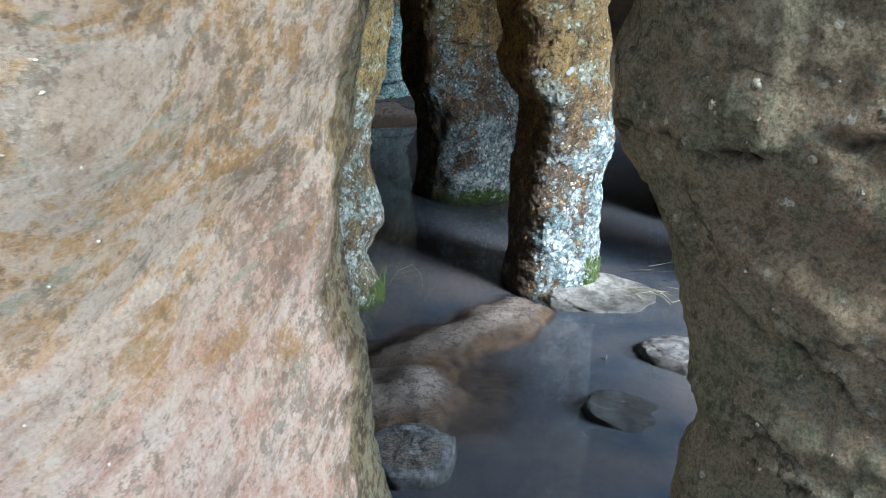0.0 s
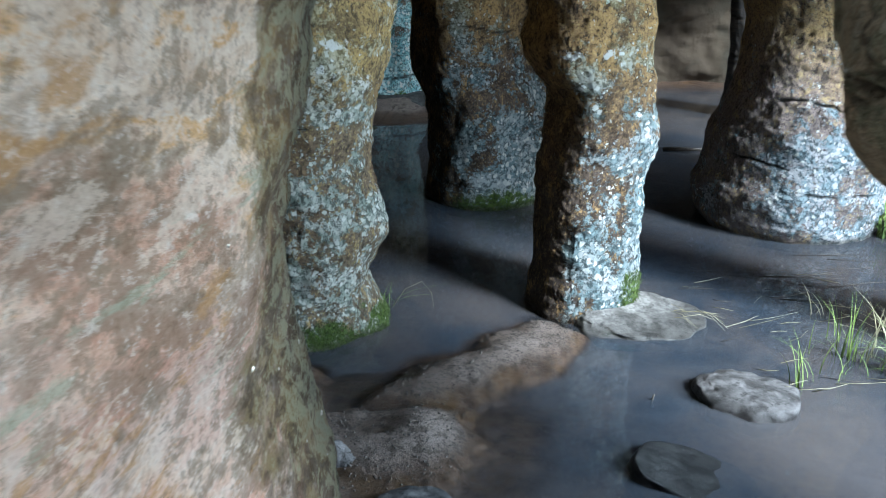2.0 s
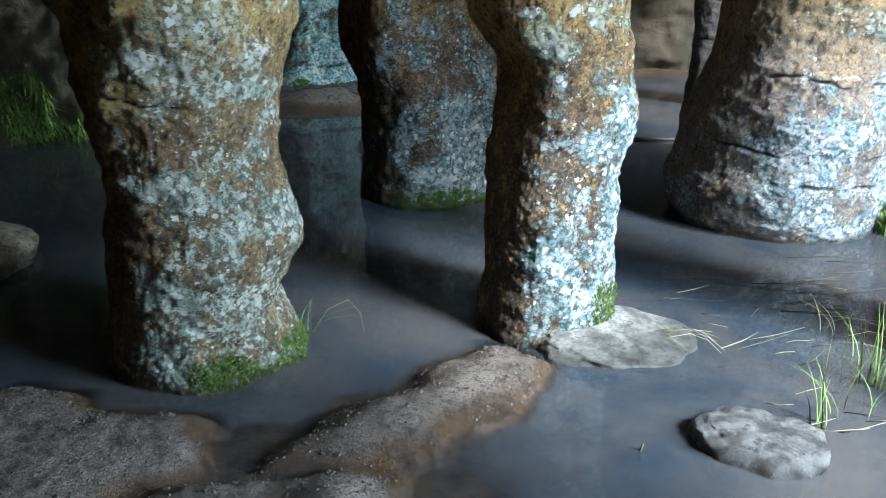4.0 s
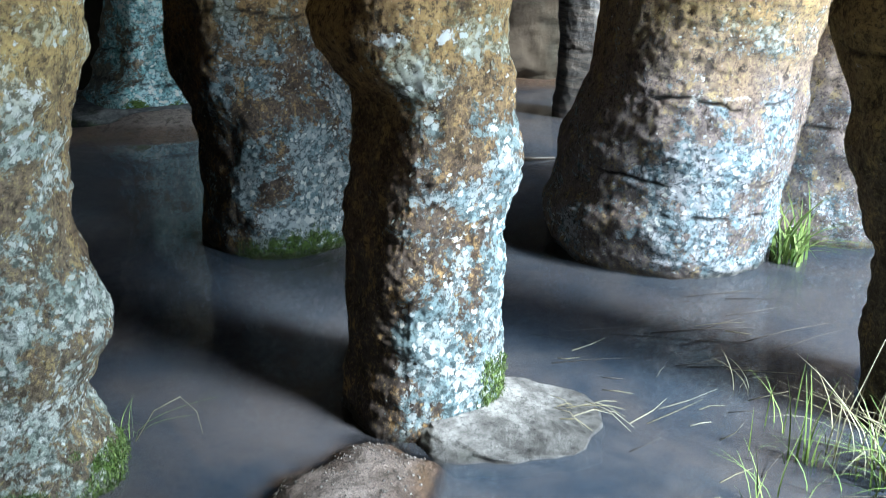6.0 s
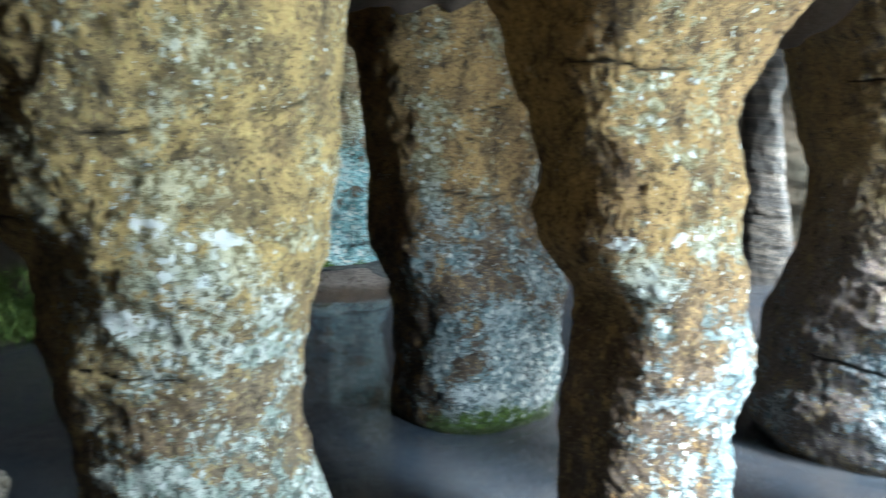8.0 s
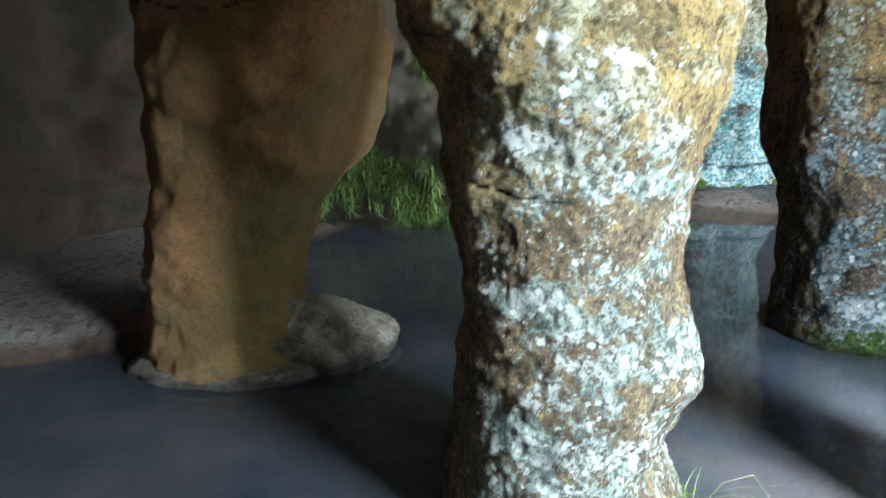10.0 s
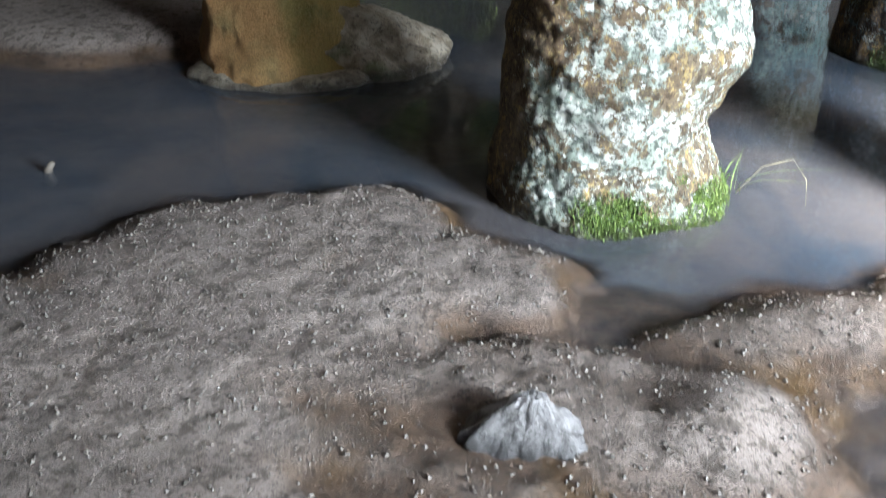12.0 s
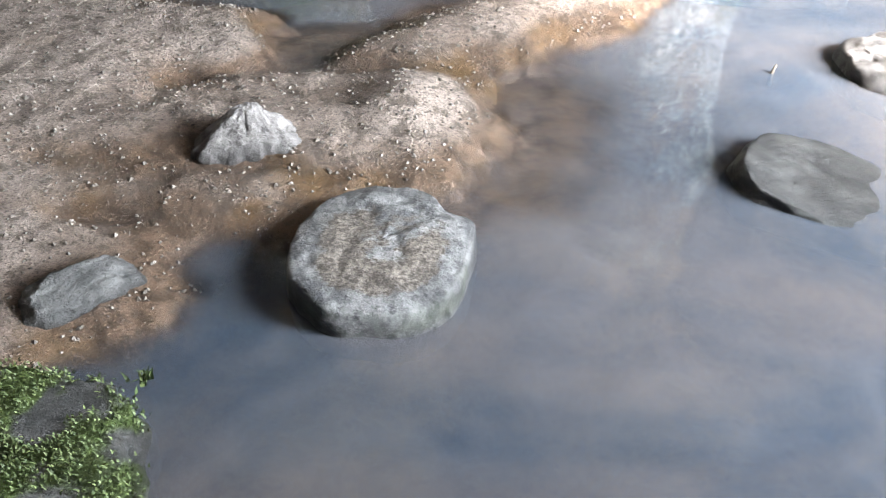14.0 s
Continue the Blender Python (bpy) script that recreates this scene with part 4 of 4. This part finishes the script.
# ---- pebbles and grit on the bank ----
def grit_mesh(count, seed):
    rng = np.random.default_rng(seed)
    x, y = rng.uniform(-2.1, 0.5, count * 4), rng.uniform(2.2, 3.9, count * 4)
    s = signed_distance(x, y, BANK)
    keep = (s > 0.005) & (rng.random(len(s)) < 0.35 + 0.65 * np.exp(-s / 0.06))
    x, y = x[keep][:count], y[keep][:count]
    n = len(x)
    r = 0.001 + 0.0046 * rng.random(n) ** 7
    z = bed_height(x, y) + r * 0.3
    base = np.array([(1, 0, 0), (0, 1, 0), (-1, 0, 0), (0, -1, 0), (0, 0, 0.8), (0, 0, -0.8)], float)
    v = base[None] * r[:, None, None] * rng.uniform(0.6, 1.4, (n, 6, 1))
    turn = rng.uniform(0, 6.28, n)
    c, q = np.cos(turn)[:, None], np.sin(turn)[:, None]
    v = np.stack([v[..., 0] * c - v[..., 1] * q + x[:, None], v[..., 0] * q + v[..., 1] * c + y[:, None], v[..., 2] + z[:, None]], -1).reshape(-1, 3)
    f = np.array([(0, 1, 4), (1, 2, 4), (2, 3, 4), (3, 0, 4), (1, 0, 5), (2, 1, 5), (3, 2, 5), (0, 3, 5)])
    return mesh_of("gravel", v, (f[None] + 6 * np.arange(n)[:, None, None]).reshape(-1, 3), PEBBLE, smooth=False)


tagged(new("gravel", grit_mesh(22000, 4)), "fine brown grit and small pebbles on the sand bank", "gravel", kind="stuff")


# ---- moss, grass and straw ----
def moss_part(parent, count, seed, length=(0.006, 0.016), level=0.45, label="tufts of short green moss", width=0.0016, share=1.0, material=MOSS):
    """Short blades rooted where the rock below carries moss."""
    me = parent.data
    n = len(me.vertices)
    co, green = np.empty(n * 3), np.empty(n, np.float32)
    me.vertices.foreach_get("co", co)
    me.attributes["moss"].data.foreach_get("value", green)
    co = co.reshape(-1, 3)
    ok = np.flatnonzero((green > level) & (co[:, 2] > 0.005) & (np.arange(n) < share * n))
    if not len(ok):
        return None
    rng = np.random.default_rng(seed)
    pick = co[rng.choice(ok, count)] + rng.normal(0, 0.004 + width, (count, 3))
    ob = part("moss", blades_mesh("moss", pick.tolist(), material, random.Random(seed), length, width, 0.9, joints=3), parent, label)
    return tagged(ob, kind="stuff")


moss_part(spotted, 3500, 61, (0.005, 0.014), 0.4, material=MOSS_BRIGHT)
moss_part(slim, 2500, 62, (0.006, 0.016), 0.4, material=MOSS_BRIGHT)
moss_part(dusky, 1500, 63, (0.008, 0.02), 0.4)
moss_part(wall_mossy, 9000, 65, (-0.15, -0.04), 0.25, "hanging strands of green moss", 0.006, 0.5, MOSS_WALL)
moss_part(mossy, 8000, 64, (0.003, 0.008), 0.3)


def tuft(name, label, x, y, z, count, spread, length, width, droop, seed, material, group="", lean=(0, 0), joints=6):
    """A tuft whose blades are parts of their own."""
    rnd = random.Random(seed)
    ob = tagged(new(name), label, "grass", group)
    ob.location = (x, y, z)
    for k in range(count):
        root = (rnd.gauss(0, spread), rnd.gauss(0, spread), 0.0)
        part("blade", blades_mesh("blade", [root], material, rnd, length, width, droop, lean, joints), ob)
    return ob


tuft("grass_tuft", "leafy green grass tuft growing against the broad pillar", 2.26, 4.95, -0.02, 64, 0.045, (0.18, 0.46), 0.0055, 1.0, 71, GRASS, "grass tufts", (-0.05, -0.15))
tuft("grass_tuft", "thin green grass blades standing in the water", 1.20, 3.33, -0.03, 9, 0.018, (0.14, 0.27), 0.0025, 0.35, 72, GRASS, "grass tufts")
tuft("grass_tuft", "thin green grass blades standing in the water", 1.47, 3.56, -0.03, 12, 0.022, (0.16, 0.34), 0.0025, 0.4, 73, GRASS, "grass tufts")
tuft("grass_tuft", "dense grass tuft at the foot of the outer pillar", 1.66, 3.42, -0.02, 70, 0.05, (0.14, 0.30), 0.0026, 1.0, 74, GRASS, "grass tufts")
tuft("straw_tuft", "dry pale grass stalks at the foot of the outer pillar", 1.62, 3.48, -0.02, 40, 0.06, (0.15, 0.38), 0.0022, 0.9, 75, STRAW, "grass tufts")
tuft("grass_tuft", "small grass sprig on the foot of the spotted pillar", -0.27, 3.97, 0.02, 9, 0.02, (0.08, 0.18), 0.0015, 1.2, 76, GRASS, "grass tufts", (0.5, 0))
tuft("herb", "tiny pale green herb beside the mossy rock", -0.385, 2.20, 0.03, 16, 0.010, (0.014, 0.030), 0.003, 0.9, 78, MOSS, "", joints=4)


rnd = random.Random(84)
for x, y, count, tall in ((1.30, 3.42, 4, 0.26), (1.53, 3.72, 5, 0.30), (1.46, 3.44, 4, 0.22), (1.62, 3.62, 6, 0.30), (1.36, 3.60, 3, 0.18), (1.58, 3.36, 5, 0.24), (1.50, 3.95, 4, 0.20)):
    tuft("grass_tuft", "sparse thin grass blades standing in the water", x, y, -0.02, count, 0.03, (0.6 * tall, tall), 0.0019, 0.75, rnd.randrange(10 ** 6), rnd.choice((GRASS, GRASS, STRAW)), "grass tufts", (-0.1, -0.1))


def stalk(name, label, points, radius, material, category="twig", group=""):
    """A bent stalk of round section through a few points."""
    pts = [Vector(p) for p in points]
    verts, faces = [], []
    for i, p in enumerate(pts):
        way = (pts[min(i + 1, len(pts) - 1)] - pts[max(i - 1, 0)]).normalized()
        a = way.orthogonal().normalized()
        b = way.cross(a)
        r = radius * (1 - 0.6 * i / (len(pts) - 1))
        for k in range(6):
            verts.append(tuple(p + a * (r * math.cos(k * math.pi / 3)) + b * (r * math.sin(k * math.pi / 3))))
    for i in range(len(pts) - 1):
        for k in range(6):
            faces.append((i * 6 + k, i * 6 + (k + 1) % 6, i * 6 + 6 + (k + 1) % 6, i * 6 + 6 + k))
    faces += [tuple(range(5, -1, -1)), tuple(range(len(verts) - 6, len(verts)))]
    return tagged(new(name, mesh_of(name, verts, faces, material)), label, category, group)


rnd = random.Random(80)
for k in range(36):
    x, y = rnd.uniform(1.05, 1.75), rnd.uniform(3.2, 4.4)
    if signed_distance(np.array([x]), np.array([y]), [(1.7, 3.4), (2.3, 3.4), (2.3, 4.1), (1.7, 4.1)])[0] > 0:
        continue
    a, n = rnd.uniform(-0.6, 0.7), rnd.uniform(0.05, 0.22)
    dx, dy, lift = math.cos(a) * n / 2, math.sin(a) * n / 2, rnd.choice((0, 0, 0.02, 0.05))
    stalk("straw", "dry grass stalk floating on the water", [(x - dx, y - dy, 0.001), (x + rnd.uniform(-0.01, 0.01), y + rnd.uniform(-0.01, 0.01), 0.002 + lift * 0.4), (x + dx, y + dy, 0.001 + lift)],
          rnd.uniform(0.0011, 0.002), rnd.choice((STRAW, STRAW, TWIG)), "straw", "floating straw")
for k in range(14):
    x, y, a, n = rnd.uniform(1.0, 2.0), rnd.uniform(4.1, 4.7), rnd.uniform(-0.5, 0.4), rnd.uniform(0.05, 0.2)
    stalk("twig", "thin dark twig floating on the water", [(x - n * math.cos(a), y - n * math.sin(a), 0.001), (x, y + rnd.uniform(-0.01, 0.01), 0.003), (x + n * math.cos(a), y + n * math.sin(a), 0.001)],
          rnd.uniform(0.001, 0.0024), TWIG, "twig", "floating twigs")
stalk("twig", "short dark twig end standing out of the water", [(0.675, 3.24, -0.03), (0.673, 3.24, 0.0), (0.678, 3.238, 0.022)], 0.006, TWIG)
stalk("twig", "dark wet stub of wood standing in the water", [(-2.045, 3.33, -0.04), (-2.04, 3.33, 0.01), (-2.02, 3.335, 0.03)], 0.018, TWIG)
stalk("twig", "dark wet twig lying in the water", [(1.5, 6.85, 0.0), (1.65, 6.8, 0.015), (1.85, 6.83, 0.005)], 0.02, TWIG)
stalk("straw", "bent grass stalk rising beside the spotted pillar", [(-0.26, 3.96, 0.02), (-0.21, 3.99, 0.09), (-0.14, 4.0, 0.12), (-0.10, 4.0, 0.07), (-0.09, 4.0, 0.0)], 0.0016, STRAW, "straw")
stalk("straw", "tall dry grass stalk with bent tip", [(1.52, 3.52, -0.01), (1.56, 3.55, 0.12), (1.62, 3.57, 0.24), (1.66, 3.58, 0.33)], 0.0022, STRAW, "straw")
stalk("straw", "curled pale stalk hanging before the outer pillar", [(1.57, 3.50, 0.16), (1.64, 3.48, 0.13), (1.69, 3.46, 0.10), (1.70, 3.46, 0.085), (1.685, 3.46, 0.08)], 0.0025, STRAW, "straw")


# ---- round lichen growths on the entrance rocks ----
def lichen_spots(parent, toward, count, sizes, material, seed, low, high):
    """Thin domed crusts set on the faces that look towards the way in; they share a few meshes."""
    me = parent.data
    n = len(me.vertices)
    co, nr = np.empty(n * 3), np.empty(n * 3)
    me.vertices.foreach_get("co", co)
    me.vertex_normals.foreach_get("vector", nr)
    co, nr = co.reshape(-1, 3), nr.reshape(-1, 3)
    ok = np.flatnonzero((nr @ np.array(toward) > 0.45) & (co[:, 2] > low) & (co[:, 2] < high))
    rng = np.random.default_rng(seed)
    shapes = []
    for k in range(5):
        verts, faces = [(0, 0, 0.0012)], []
        rim = 14
        for ring, h in ((0.6, 0.0010), (1.0, -0.0006)):
            for i in range(rim):
                a = 2 * math.pi * i / rim
                r = ring * (1 + 0.35 * rng.normal())
                r = min(max(r, 0.45 * ring), 1.5 * ring)
                verts.append((r * math.cos(a), r * math.sin(a), h))
        for i in range(rim):
            j = (i + 1) % rim
            faces += [(0, 1 + i, 1 + j), (1 + i, 1 + rim + i, 1 + rim + j, 1 + j)]
        shapes.append(mesh_of("lichen_spot", verts, faces, material))
    for i in rng.choice(ok, count):
        ob = part("lichen_spot", shapes[int(rng.integers(5))], parent)
        size = sizes[0] + (sizes[1] - sizes[0]) * rng.random() ** 3
        turn = Vector(nr[i]).to_track_quat("Z", "Y").to_matrix().to_4x4()
        ob.matrix_local = Matrix.Translation(Vector(co[i])) @ turn @ pose(0, 0, 0, 0, 0, rng.uniform(0, 360)) @ Matrix.Diagonal((size, size * rng.uniform(0.7, 1.2), 1, 1))


def spot_material(name, a, b):
    m = Nodes(name)
    each = m.tree.nodes.new("ShaderNodeObjectInfo").outputs["Random"]
    color = m.mix(each, a, b)
    color = m.mix(m.span(m.noise(220.0, 5, 0.75), 0.45, 0.62, 0.0, 0.7), color, tuple(v * 0.45 for v in a))
    return m.done(color, 0.95, m.bump((m.noise(160.0, 5, 0.7), 0.003)), 0.2)


SPOT_GREY = spot_material("grey_lichen", (0.30, 0.29, 0.22), (0.50, 0.48, 0.38))
SPOT_PALE = spot_material("pale_lichen", (0.55, 0.56, 0.46), (0.78, 0.74, 0.66))
lichen_spots(entry_right, (-0.55, -0.83, 0.0), 230, (0.0018, 0.008), SPOT_GREY, 91, 0.7, 1.75)
lichen_spots(entry_left, (0.96, -0.28, 0.0), 110, (0.0012, 0.0034), SPOT_PALE, 92, 0.6, 1.7)

rnd = random.Random(93)
for k in range(9):
    x, y, a, n = rnd.uniform(0.90, 1.04), rnd.uniform(3.80, 3.92), rnd.uniform(-0.9, 0.5), rnd.uniform(0.08, 0.2)
    stalk("straw", "dry straw lying across the pale ledge", [(x - n / 2 * math.cos(a), y - n / 2 * math.sin(a), 0.05), (x, y, 0.048), (x + n / 2 * math.cos(a), y + n / 2 * math.sin(a), 0.008)],
          0.0014, STRAW, "straw", "straw on the ledge")
